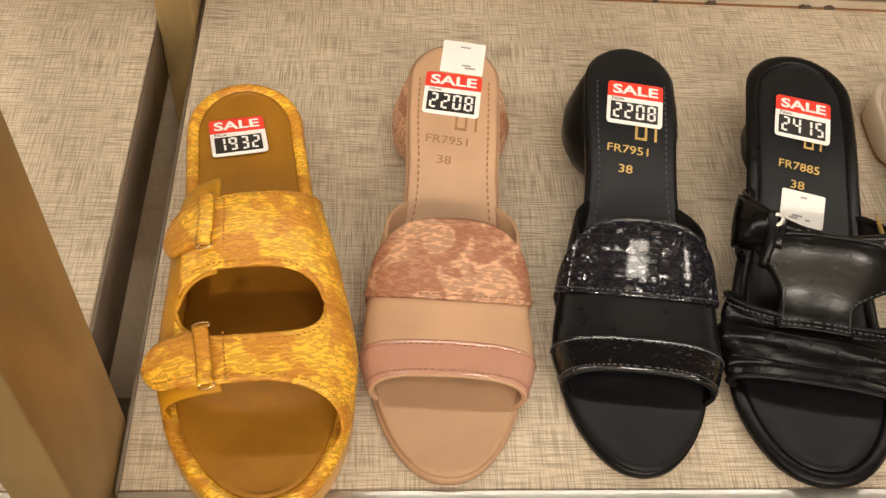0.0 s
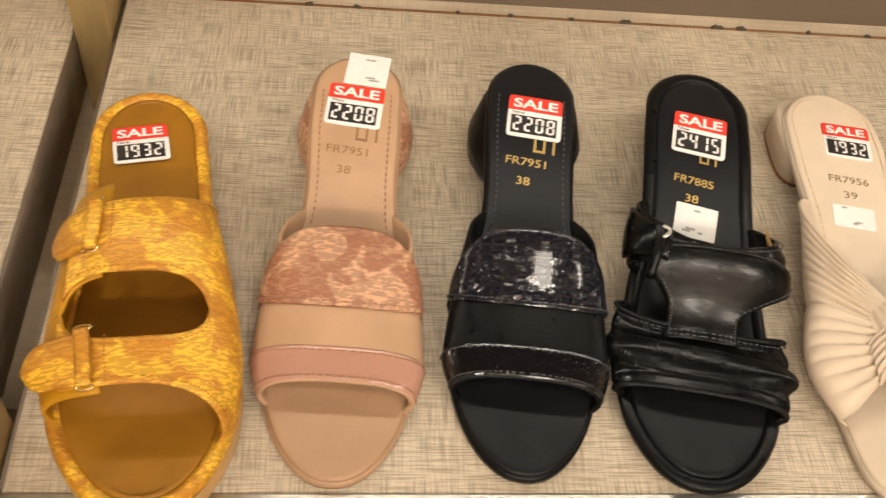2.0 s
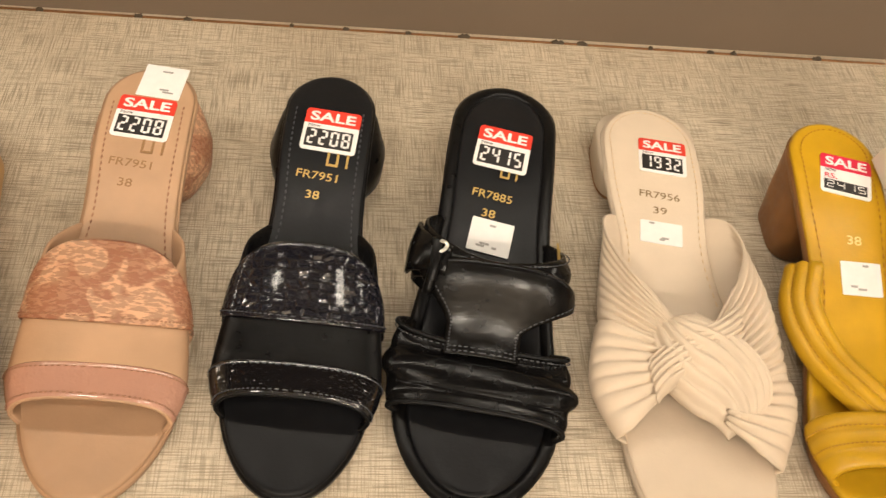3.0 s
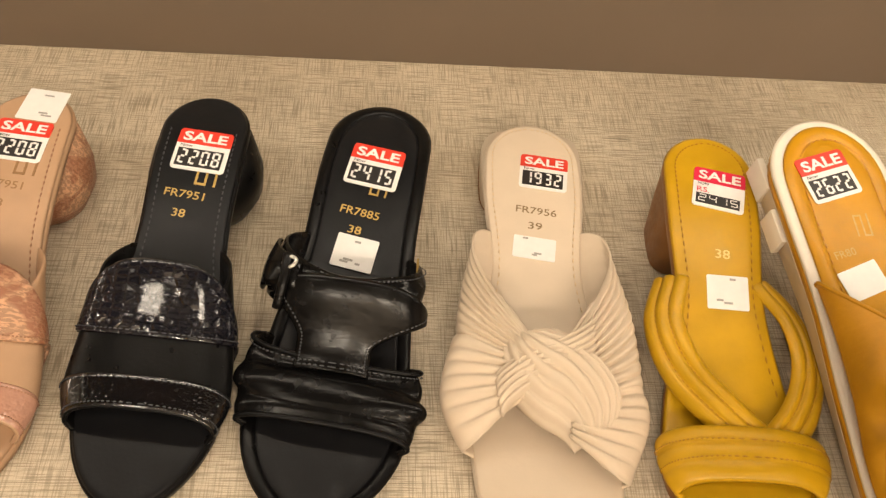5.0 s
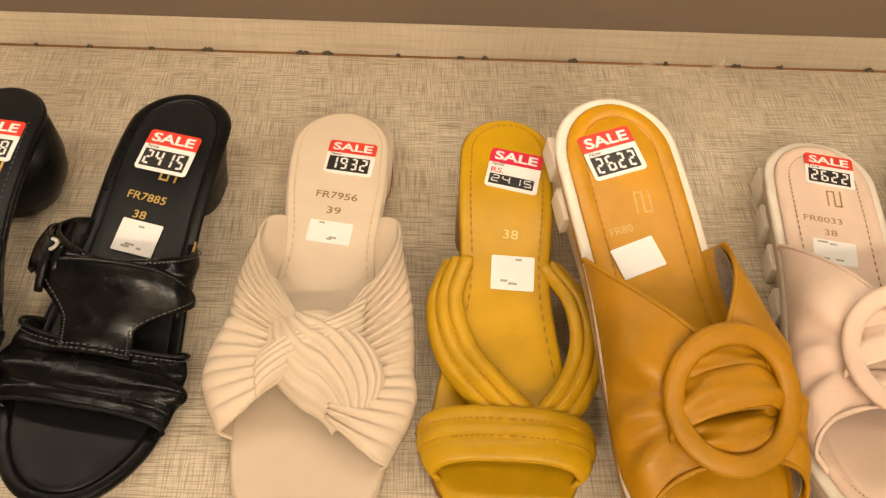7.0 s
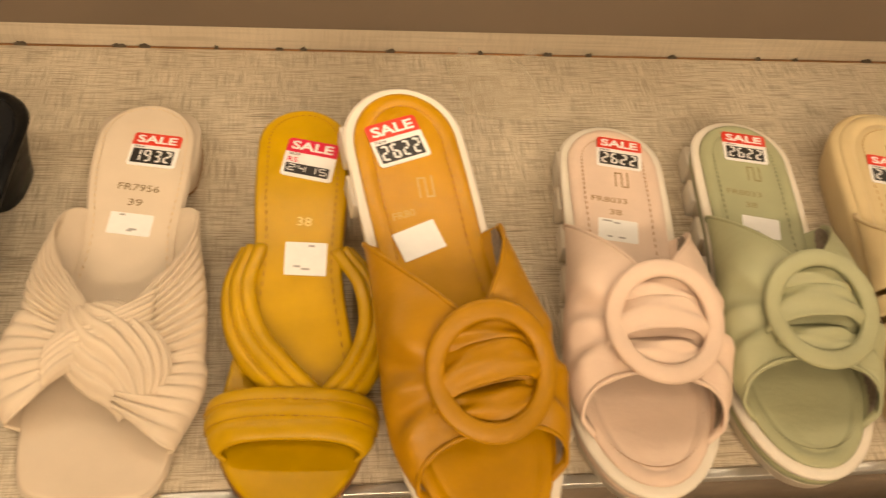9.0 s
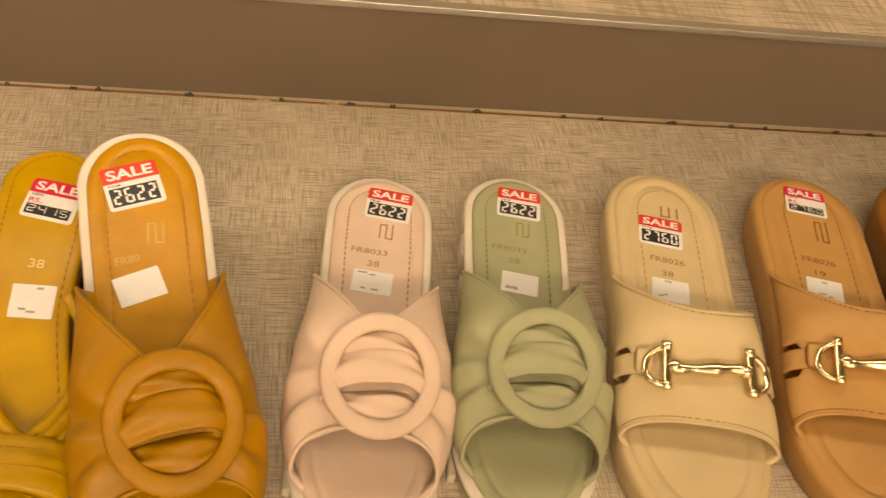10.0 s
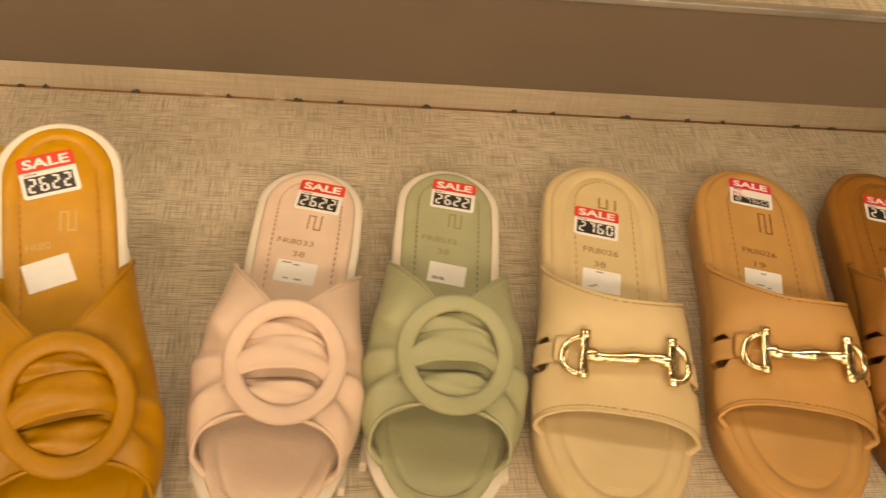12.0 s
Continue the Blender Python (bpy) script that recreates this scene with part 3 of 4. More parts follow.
for lx in (-0.5, 0.6, 1.7):
    for ly in (-0.7, -2.75):
        lamp = tagged(part("ceiling_light", box(lx - 0.13, lx + 0.13, ly - 0.13, ly + 0.13, 2.105, 2.12, 0.003), STEEL), "square recessed ceiling downlight", "light", "ceiling lights")
        part("diffuser", box(lx - 0.11, lx + 0.11, ly - 0.11, ly + 0.11, 2.1, 2.1045), GLOW, lamp)

# ---------------------------------------------------------------- sandals


def flat(z):
    return lambda v: z


def over(form, dz):
    return lambda v: form.top(v) + dz


def heeled_base(shoe, form, sole_mat, bed_mat, rim_mat, bed_inset=0.0022):
    """Thin sole and padded insole of a heeled sandal."""
    part("sole", loft(form, [(0.0015, over(form, -0.0085)), (0.0, over(form, -0.0075)), (0.0, over(form, -0.0035)), (0.0012, over(form, -0.0022))]), sole_mat, shoe)
    part("insole", loft(form, [(bed_inset, over(form, -0.003)), (bed_inset - 0.0012, over(form, -0.0018)), (bed_inset + 0.0002, over(form, -0.0004)), (bed_inset + 0.0018, over(form, 0.0))]), bed_mat, shoe, "smooth padded insole")


def side_seam(form, curve, th0, th1, off, count, colour, shoe, boxy=0.75):
    part("stitching", seam(lambda t: arch(form, th0 + (th1 - th0) * t, curve(th0 + (th1 - th0) * t), off, boxy), count), thread(colour), shoe)


# --- mustard slide with two buckled straps


def two_strap_slide():
    shoe = shoe_at("slide_sandal", 0.0422, 0.247, 6.7, "mustard two-strap slide sandal with snake-print buckled straps", size=(0.97, 0.975, 1.0))
    f = Form(0.261, [(0, -0.035, 0.0285), (0.05, -0.0355, 0.0285), (0.11, -0.0365, 0.032), (0.15, -0.042, 0.038), (0.2, -0.0485, 0.0425), (0.258, -0.046, 0.041)],
             [(0, 0.036), (0.1, 0.034), (0.258, 0.027)], 0.034, 0.075, 2.2, [(0.09, 0.030), (0.13, 0.041), (0.17, 0.036), (0.2, 0.029), (0.235, 0.023)], 0.004)
    part("sole", loft(f, [(0.004, flat(0.0)), (0.001, flat(0.002)), (-0.001, flat(0.008)), (0.0, over(f, -0.010)), (0.0005, over(f, -0.007))]), leather("honey_rubber", (0.55, 0.33, 0.12), 0.4, 0.15), shoe, "honey-coloured rubber sole")
    part("edge_binding", loft(f, [(-0.0006, over(f, -0.0085)), (-0.0014, over(f, -0.005)), (-0.0002, over(f, -0.0015)), (0.0022, over(f, 0.0)), (0.0048, over(f, -0.001)), (0.0062, over(f, -0.003))]), SNAKE_Y, shoe, "snake-print edge binding")
    part("insole", loft(f, [(0.0056, over(f, -0.0042)), (0.0058, over(f, -0.0014)), (0.0075, over(f, -0.0006))], lambda v, s: -0.0012 * (1 - s * s)), TOBACCO, shoe, "tobacco-brown insole")

    def window(th, side):
        x = (th + 0.02) / 0.42
        k = max(0.0, 1 - abs(x) ** 2.6) ** 0.5 if abs(x) < 1 else 0.0
        return 0.1765 + (0.0165 if side > 0 else -0.0160) * k + 0.004 * th

    def back(th):
        return 0.119 + 0.010 * max(0, -th) - 0.02 * max(0, th) ** 2 - 0.012 * max(0, -th - 0.6)

    def fore(th):
        return 0.213 + 0.021 * max(0, th) ** 1.3 + 0.003 * th

    part("side_panel", merged(upper(f, lambda t: back(t) - 0.018, lambda t: window(t, -1) + 0.001, 0.0, -1, -0.15, 24, 12),
                              upper(f, lambda t: window(t, 1) - 0.001, lambda t: fore(t) + 0.003, 0.0, -1, -0.15, 24, 10)), OCHRE_BED, shoe, "smooth ochre side panel")
    part("back_strap", upper(f, back, lambda t: window(t, -1), 0.0016, -0.42, 1, 48, 14), SNAKE_Y, shoe, "snake-print strap")
    part("front_strap", upper(f, lambda t: window(t, 1), fore, 0.0016, -0.42, 1, 48, 12), SNAKE_Y, shoe, "snake-print strap")
    for v0, v1, lab in ((0.123, 0.148, "back"), (0.1905, 0.2125, "front")):
        mid = (v0 + v1) / 2

        def flap(a, b, v0=v0, v1=v1, mid=mid, reach=0.0225 if v0 < 0.15 else 0.0285):
            k = math.sqrt(max(0.03, 1 - max(0, (a - 0.62) / 0.38) ** 2.4))
            v = mid + (v1 - v0) * (b - 0.5) * k * (1 - 0.1 * a)
            p = arch(f, -0.19, v, 0.0042)
            return p + Vector((-reach * a, 0, -(0.004 if v0 < 0.15 else 0.001) * a - (0.013 if v0 < 0.15 else 0.008) * a * a + 0.0012 * math.sin(b * math.pi)))

        part("strap_end", sheet(flap, 16, 10, 0.0026), SNAKE_Y, shoe, "snake-print strap end")
        for b in (0.1, 0.9):
            part("stitching", seam(lambda t, b=b: flap(0.04 + 0.8 * t, b) + Vector((0, 0, 0.0003)), 14), thread((0.42, 0.19, 0.01)), shoe)
        part("loop", tube([arch(f, -0.20 + 0.015 * math.sin(k / 12 * math.pi), v0 - 0.002 + (v1 - v0 + 0.004) * k / 12, 0.0054) for k in range(13)], 0.0036, n=8, flat=0.42), SNAKE_Y, shoe, "strap keeper")
        for e in (v0 - 0.0025, v1 + 0.0025):
            part("buckle", tube([arch(f, -0.20 + 0.05 * math.cos(a), e + 0.0012 * math.sin(a), 0.0045) for a in [2 * math.pi * q / 14 for q in range(14)]], 0.0005, True, 6), GOLD, shoe, "small metal buckle")
        part("stitching", seam(lambda t, v0=v0, v1=v1: arch(f, -0.10, v0 + (v1 - v0) * t, 0.002), 12), thread((0.4, 0.17, 0.01)), shoe)
    dark = (0.42, 0.19, 0.01)
    side_seam(f, lambda t: back(t) + 0.0022, -0.3, 0.9, 0.0019, 34, dark, shoe)
    side_seam(f, lambda t: window(t, -1) - 0.0022, -0.3, 0.72, 0.0019, 30, dark, shoe)
    side_seam(f, lambda t: window(t, 1) + 0.0022, -0.3, 0.72, 0.0019, 30, dark, shoe)
    side_seam(f, lambda t: fore(t) - 0.0022, -0.3, 0.95, 0.0019, 40, dark, shoe)
    sale_sticker(shoe, f, -0.0075, 0.044, "1932", 5)
    return shoe


# --- round-heeled mules, one nude, one black


def heeled_mule(name, x, y, turn, label, top, band, strip, bed, heel_mat, colour, code, number, lean):
    shoe = shoe_at(name, x, y, turn, label, size=(1.02, 1.035, 0.86))
    f = Form(0.241, [(0, -0.029 + lean, 0.0215 + lean), (0.05, -0.0295 + lean, 0.0215 + lean), (0.1, -0.028 + lean, 0.0225 + lean), (0.14, -0.036, 0.030), (0.18, -0.0405, 0.036), (0.205, -0.0385, 0.0355), (0.241, -0.034, 0.032)],
             [(0, 0.066), (0.03, 0.0645), (0.06, 0.058), (0.09, 0.047), (0.12, 0.0335), (0.15, 0.0205), (0.18, 0.0125), (0.2, 0.0105), (0.241, 0.0105)], 0.027, 0.062, 2.2,
             [(0.09, 0.024), (0.124, 0.036), (0.16, 0.0275), (0.18, 0.0225), (0.205, 0.0175)], 0.0085)
    heeled_base(shoe, f, top, bed, top)
    part("heel", stack([(0.0, -0.004 + lean, 0.035, 0.024, 0.022, 2.2), (0.002, -0.004 + lean, 0.035, 0.026, 0.024, 2.2), (0.018, -0.004 + lean, 0.036, 0.0325, 0.03, 2.2),
                        (0.034, -0.004 + lean, 0.036, 0.0335, 0.031, 2.2), (lambda u, v: f.top(v) - 0.012, -0.004 + lean, 0.034, 0.0285, 0.0295, 2.3), (lambda u, v: f.top(v) - 0.006, -0.004 + lean, 0.032, 0.0235, 0.0265, 2.4)]), heel_mat, shoe, "rounded block heel")

    def rear(th):
        return 0.152 - 0.052 * abs(th) ** 1.6

    def dome(th):
        return 0.1295 + 0.027 * abs(th / 0.9) ** 2.2

    def join(th):
        return 0.1630 - 0.012 * th * th

    def strip_top(th):
        return 0.1815 + 0.003 * th * th

    def front(th):
        return 0.197 + 0.006 * th * th

    part("vamp", upper(f, rear, front, 0.0, nb=20), top, shoe, "smooth leather vamp")
    part("collar_band", upper(f, dome, join, 0.0022, -0.97, 0.97, 48, 16, 0.0022), band, shoe, "reptile-print collar band")
    part("toe_strip", upper(f, strip_top, front, 0.0010, -0.985, 0.985, 48, 8, 0.0016), strip, shoe, "glossy patent strip")
    part("toe_piping", tube([arch(f, -0.97 + 1.94 * k / 40, front(-0.97 + 1.94 * k / 40), 0.0002) for k in range(41)], 0.0009, n=6), top, shoe)
    part("collar_piping", tube([arch(f, -0.9 + 1.8 * k / 40, dome(-0.9 + 1.8 * k / 40), 0.0014) for k in range(41)], 0.0009, n=6), band, shoe)
    side_seam(f, lambda t: join(t) - 0.0016, -0.9, 0.9, 0.0025, 52, colour, shoe)
    side_seam(f, lambda t: strip_top(t) + 0.0014, -0.95, 0.95, 0.0013, 52, colour, shoe)
    side_seam(f, lambda t: front(t) - 0.002, -0.95, 0.95, 0.0013, 52, colour, shoe)
    for s in (-1, 1):
        part("stitching", seam(lambda t, s=s: f.on((f.side(0.03 + 0.105 * t)[0] + 0.0065) if s < 0 else (f.side(0.03 + 0.105 * t)[1] - 0.0065), 0.03 + 0.105 * t, 0.0003), 30), thread(colour), shoe)
    stamp = thread((0.24, 0.13, 0.05)) if lean == 0 else FOIL
    sale_sticker(shoe, f, -0.005 - lean * 2, 0.0405 - lean * 4.5, number, -4 if lean == 0 else -3)
    mark(shoe, f, 0.003, 0.0575 - lean * 4.5, 0.006, 0.0045, "u", -3, stamp)
    foil(shoe, f, code, -0.007, 0.068 - lean * 4.5, 0.0046, 0.0225, -4, stamp)
    foil(shoe, f, "38", -0.008, 0.079 - lean * 4.5, 0.0046, 0.0075, -3, stamp)
    if lean == 0:
        stock_label(shoe, f, 0.0005, 0.0125, -5, 0.012, 0.0125, 0.0004, 3, 5)
    return shoe


# --- black sandal with a buckled strap and a ruched band


def strappy_sandal():
    shoe = shoe_at("strappy_sandal", 0.3765, 0.27, -8.8, "black leather strappy heeled sandal with ruched toe band and buckle", size=(1.03, 1.075, 0.82))
    f = Form(0.243, [(0, -0.034, 0.0225), (0.05, -0.0365, 0.0235), (0.1, -0.0365, 0.0245), (0.15, -0.043, 0.031), (0.2, -0.0465, 0.0375), (0.243, -0.042, 0.033)],
             [(0, 0.061), (0.03, 0.0595), (0.06, 0.054), (0.09, 0.044), (0.12, 0.0325), (0.15, 0.021), (0.18, 0.0135), (0.243, 0.0115)], 0.029, 0.064, 2.3,
             [(0.08, 0.030), (0.12, 0.042), (0.142, 0.041), (0.158, 0.022), (0.17, 0.0135), (0.2, 0.013)], 0.011)
    part("sole", loft(f, [(0.003, over(f, -0.011)), (0.0008, over(f, -0.0095)), (0.0, over(f, -0.004)), (0.0015, over(f, -0.002))]), BLACK, shoe)
    part("welt", loft(f, [(0.0, over(f, -0.0045)), (-0.0012, over(f, -0.0025)), (0.0006, over(f, -0.0005)), (0.0035, over(f, 0.0002)), (0.0058, over(f, -0.0012)), (0.0062, over(f, -0.003))]), BLACK, shoe, "rolled black edge")
    part("insole", loft(f, [(0.0058, over(f, -0.003)), (0.006, over(f, -0.0012)), (0.0075, over(f, -0.0004))], lambda v, s: -0.001 * (1 - s * s)), BLACK_BED, shoe, "matt black insole")
    part("heel", stack([(0.0, -0.004, 0.034, 0.020, 0.022, 3), (0.002, -0.004, 0.034, 0.0215, 0.0235, 3), (0.02, -0.004, 0.034, 0.022, 0.0245, 3),
                        (lambda u, v: f.top(v) - 0.012, -0.006, 0.033, 0.0255, 0.029, 3), (lambda u, v: f.top(v) - 0.006, -0.006, 0.033, 0.0255, 0.029, 3)]), BLACK, shoe, "black block heel")

    def pleat(th, b, v):
        half = 0.24 * (1 - abs(th + 0.05) ** 2.2) + 0.02
        lens = max(0.0, 1 - ((b - 0.50 - 0.06 * th) / half) ** 2) ** 0.6
        fold = math.sin(b * 14 + 3.0 * (1 - th * th) * (1 if b > 0.5 else -1))
        return (1 - abs(th) ** 5) * (0.0016 * math.sin(b * math.pi) + 0.0046 * lens + 0.0013 * fold * (1 - lens) + 0.0004 * math.sin(b * 9 + th * 7) * lens)

    def band_back(th):
        return 0.167 - 0.013 * th * th + 0.004 * th

    def band_front(th):
        return 0.199 + 0.002 * th * th + 0.002 * th

    part("toe_band", upper(f, band_back, band_front, 0.0, na=60, nb=30, thick=0.0022, relief=pleat), BLACK_SOFT, shoe, "ruched glossy black band")
    part("band_piping", tube([arch(f, -0.98 + 1.96 * k / 40, band_back(-0.98 + 1.96 * k / 40), 0.001) for k in range(41)], 0.0013, n=6), BLACK, shoe)
    part("toe_piping", tube([arch(f, -0.98 + 1.96 * k / 40, band_front(-0.98 + 1.96 * k / 40), 0.0008) for k in range(41)], 0.0016, n=6), BLACK, shoe)

    def strap_back(th):
        return 0.136 - 0.043 * max(0, -th) ** 1.3 - 0.036 * max(0, th) ** 1.7

    def strap_front(th):
        return 0.150 - 0.016 * max(0, -th) - 0.026 * max(0, th) ** 1.8

    part("ankle_strap", upper(f, strap_back, strap_front, 0.0, na=44, nb=12, thick=0.0024, relief=lambda th, b, v: 0.0015 * math.sin(b * math.pi) + 0.0006 * math.sin(b * 8 + th * 6)), BLACK_SOFT, shoe, "padded black strap")
    part("strap_end", upper(f, lambda t: strap_back(t) + 0.003, lambda t: strap_front(t) - 0.001, 0.004, -0.75, -0.22, 20, 8, 0.0028, lambda th, b, v: 0.0014 * math.sin(b * math.pi)), BLACK_SOFT, shoe, "folded strap end")
    part("keeper", tube([arch(f, -0.3 + 0.02 * math.sin(k / 12 * math.pi), 0.130 + 0.022 * k / 12, 0.0072) for k in range(13)], 0.0026, n=8, flat=0.7), BLACK, shoe, "strap keeper")
    part("buckle", tube([arch(f, -0.27 + 0.045 * math.cos(a), 0.1345 + 0.0025 * math.sin(a), 0.0072) for a in [2 * math.pi * q / 18 for q in range(18)]], 0.0011, True, 8), STEEL, shoe, "small steel ring buckle")

    def tongue(a, b):
        v = 0.139 + 0.033 * b
        lo = -0.46 + 0.30 * ease(0.0, 0.65, b)
        hi = 0.80 - 0.66 * ease(0.0, 0.7, b)
        return arch(f, lo + (hi - lo) * a, v, 0.0032 + 0.0016 * math.sin(a * math.pi) - 0.001 * b)

    part("tongue_strap", sheet(tongue, 18, 20, 0.0024), BLACK_SOFT, shoe, "tapering black centre strap")
    grey = (0.06, 0.06, 0.065)
    for a in (0.07, 0.93):
        part("stitching", seam(lambda t, a=a: tongue(a, 0.1 + 0.88 * t) + Vector((0, 0, 0.0003)), 24), thread(grey), shoe)
    for b in (0.90, 0.96):
        part("stitching", seam(lambda t, b=b: tongue(0.08 + 0.84 * t, b) + Vector((0, 0, 0.0003)), 10), thread(grey), shoe)
    side_seam(f, lambda t: strap_back(t) + 0.002, -0.1, 0.95, 0.0016, 34, grey, shoe)
    side_seam(f, lambda t: band_back(t) + 0.002, -0.95, 0.95, 0.0016, 44, grey, shoe)
    foil(shoe, f, "FR7885", -0.009, 0.078, 0.0046, 0.0225, -6)
    foil(shoe, f, "38", -0.010, 0.0885, 0.0046, 0.0075, -5)
    mark(shoe, f, -0.001, 0.0635, 0.005, 0.0035, "u", -5)
    sale_sticker(shoe, f, -0.006, 0.049, "2415", -5)
    stock_label(shoe, f, -0.0075, 0.1015, -6, 0.0118, 0.0092, 0.0004, 4, 2)
    for k in range(3):
        part("stamp", tube([arch(f, 0.80 - 0.03 * k, 0.106 + 0.004 * k, -0.0028), arch(f, 0.80 - 0.03 * k, 0.116 + 0.004 * k, -0.0028)], 0.0007, n=5), FOIL, shoe)
    return shoe


# --- cream mule with a pleated knot


def knot_mule():
    shoe = shoe_at("knot_mule", 0.464, 0.283, -2.3, "cream leather mule with pleated knotted upper and low block heel", size=(1.01, 1.05, 0.87))
    f = Form(0.264, [(0, -0.0295, 0.031), (0.06, -0.0305, 0.0315), (0.11, -0.027, 0.028), (0.16, -0.035, 0.036), (0.2, -0.0395, 0.0415), (0.235, -0.037, 0.041), (0.264, -0.031, 0.035)],
             [(0, 0.034), (0.05, 0.032), (0.09, 0.0255), (0.13, 0.017), (0.17, 0.0115), (0.264, 0.0105)], 0.031, 0.022, 4.0,
             [(0.085, 0.024), (0.13, 0.030), (0.16, 0.029), (0.2, 0.021), (0.245, 0.012)], 0.0165)
    part("sole", loft(f, [(0.003, over(f, -0.0105)), (0.001, over(f, -0.009)), (0.0, over(f, -0.004)), (0.001, over(f, -0.002))]), CREAM_SOLE, shoe)
    part("insole", loft(f, [(0.001, over(f, -0.0025)), (0.0012, over(f, -0.0008)), (0.0028, over(f, 0.0))]), CREAM, shoe, "smooth cream insole")
    part("heel", stack([(0.0, 0.001, 0.031, 0.030, 0.026, 4), (0.0015, 0.001, 0.031, 0.0315, 0.0275, 4), (lambda u, v: f.top(v) - 0.010, 0.001, 0.032, 0.0325, 0.0295, 4), (lambda u, v: f.top(v) - 0.005, 0.001, 0.032, 0.0315, 0.029, 4)]), CREAM_SOLE, shoe, "low cream block heel")
    part("heel_tip", stack([(0.0003, 0.001, 0.031, 0.0312, 0.0272, 4), (0.0035, 0.001, 0.031, 0.0322, 0.028, 4)]), WOOD, shoe, "dark heel tip")

    def wing(s0, s1, k0, k1, side, count, off, sag, depth):
        """A pleated cloth from the sole's edge to the knot."""

        def fn(a, b):
            r = a * (0.7 + 0.3 * a)
            lo, hi = s0 + (k0 - s0) * r, s1 + (k1 - s1) * r
            v = lo + (hi - lo) * b + sag * math.sin(a * math.pi) * (0.5 - b)
            th = side * (0.06 + 0.94 * (2 / math.pi) * math.asin(max(0.0, 1 - a**1.7) ** 1.33))
            fold = abs(math.sin(b * count * math.pi + 0.4 * math.sin(a * 5))) ** 0.7
            return arch(f, th, v, off + depth * (0.05 + 0.85 * ease(0.1, 0.95, a)) * (fold - 0.5) + 0.0035 * math.sin(b * math.pi) * (1 - 0.3 * a))

        return sheet(fn, 40, count * 8, 0.0018)

    part("back_wing", wing(0.086, 0.167, 0.171, 0.188, -1, 10, 0.0015, 0.004, 0.0060), CREAM, shoe, "pleated cream leather wing")
    part("back_wing", wing(0.084, 0.187, 0.174, 0.206, 1, 11, 0.0030, 0.004, 0.0064), CREAM, shoe, "pleated cream leather wing")
    part("front_wing", wing(0.166, 0.225, 0.186, 0.201, -1, 7, 0.0040, -0.014, 0.0052), CREAM, shoe, "pleated cream leather wing")
    part("front_wing", wing(0.186, 0.238, 0.203, 0.222, 1, 7, 0.0022, -0.010, 0.0056), CREAM, shoe, "pleated cream leather wing")

    def knot(a, b):
        w = 0.55 + 0.45 * math.sin(b * math.pi)
        th = (a - 0.5) * 0.46 * w + 0.34 * (b - 0.45) + 0.05
        v = 0.166 + 0.054 * b - 0.012 * (a - 0.5)
        fold = abs(math.sin(a * 9 * math.pi + 2.2 * b)) ** 0.7
        puff = (math.sin(max(0, min(1, a)) * math.pi) ** 0.6) * (math.sin(min(1, max(0, b)) * math.pi) ** 0.45)
        return arch(f, th, v, -0.004 + 0.0190 * puff + 0.0050 * (fold - 0.5) * puff)

    part("knot", sheet(knot, 64, 30, 0.0018), CREAM, shoe, "gathered knot")

    def wrap(a, b):
        th = -0.20 + 0.38 * a
        v = 0.202 - 0.032 * a + (b - 0.5) * 0.022
        fold = abs(math.sin(b * 6 * math.pi + a)) ** 0.7
        return arch(f, th, v, 0.0065 + 0.0066 * math.sin(b * math.pi) ** 0.6 * math.sin(a * math.pi) ** 0.5 + 0.0036 * (fold - 0.5))

    part("knot_wrap", sheet(wrap, 30, 32, 0.0018), CREAM, shoe, "twisted fold over the knot")
    bed_seam(f, 0.0055, 0.0, 0.155, 84, (0.62, 0.47, 0.3), shoe)
    sale_sticker(shoe, f, 0.0072, 0.0431, "1932", -6, k=0.97)
    foil(shoe, f, "FR7956", 0.0015, 0.0715, 0.0048, 0.025, -6, thread((0.2, 0.13, 0.06)))
    foil(shoe, f, "39", 0.0005, 0.082, 0.0048, 0.0085, -5, thread((0.2, 0.13, 0.06)))
    stock_label(shoe, f, -0.0005, 0.097, -6, 0.0128, 0.0072, 0.0004, 3, 8)
    return shoe


# --- mustard sandal with crossed padded straps


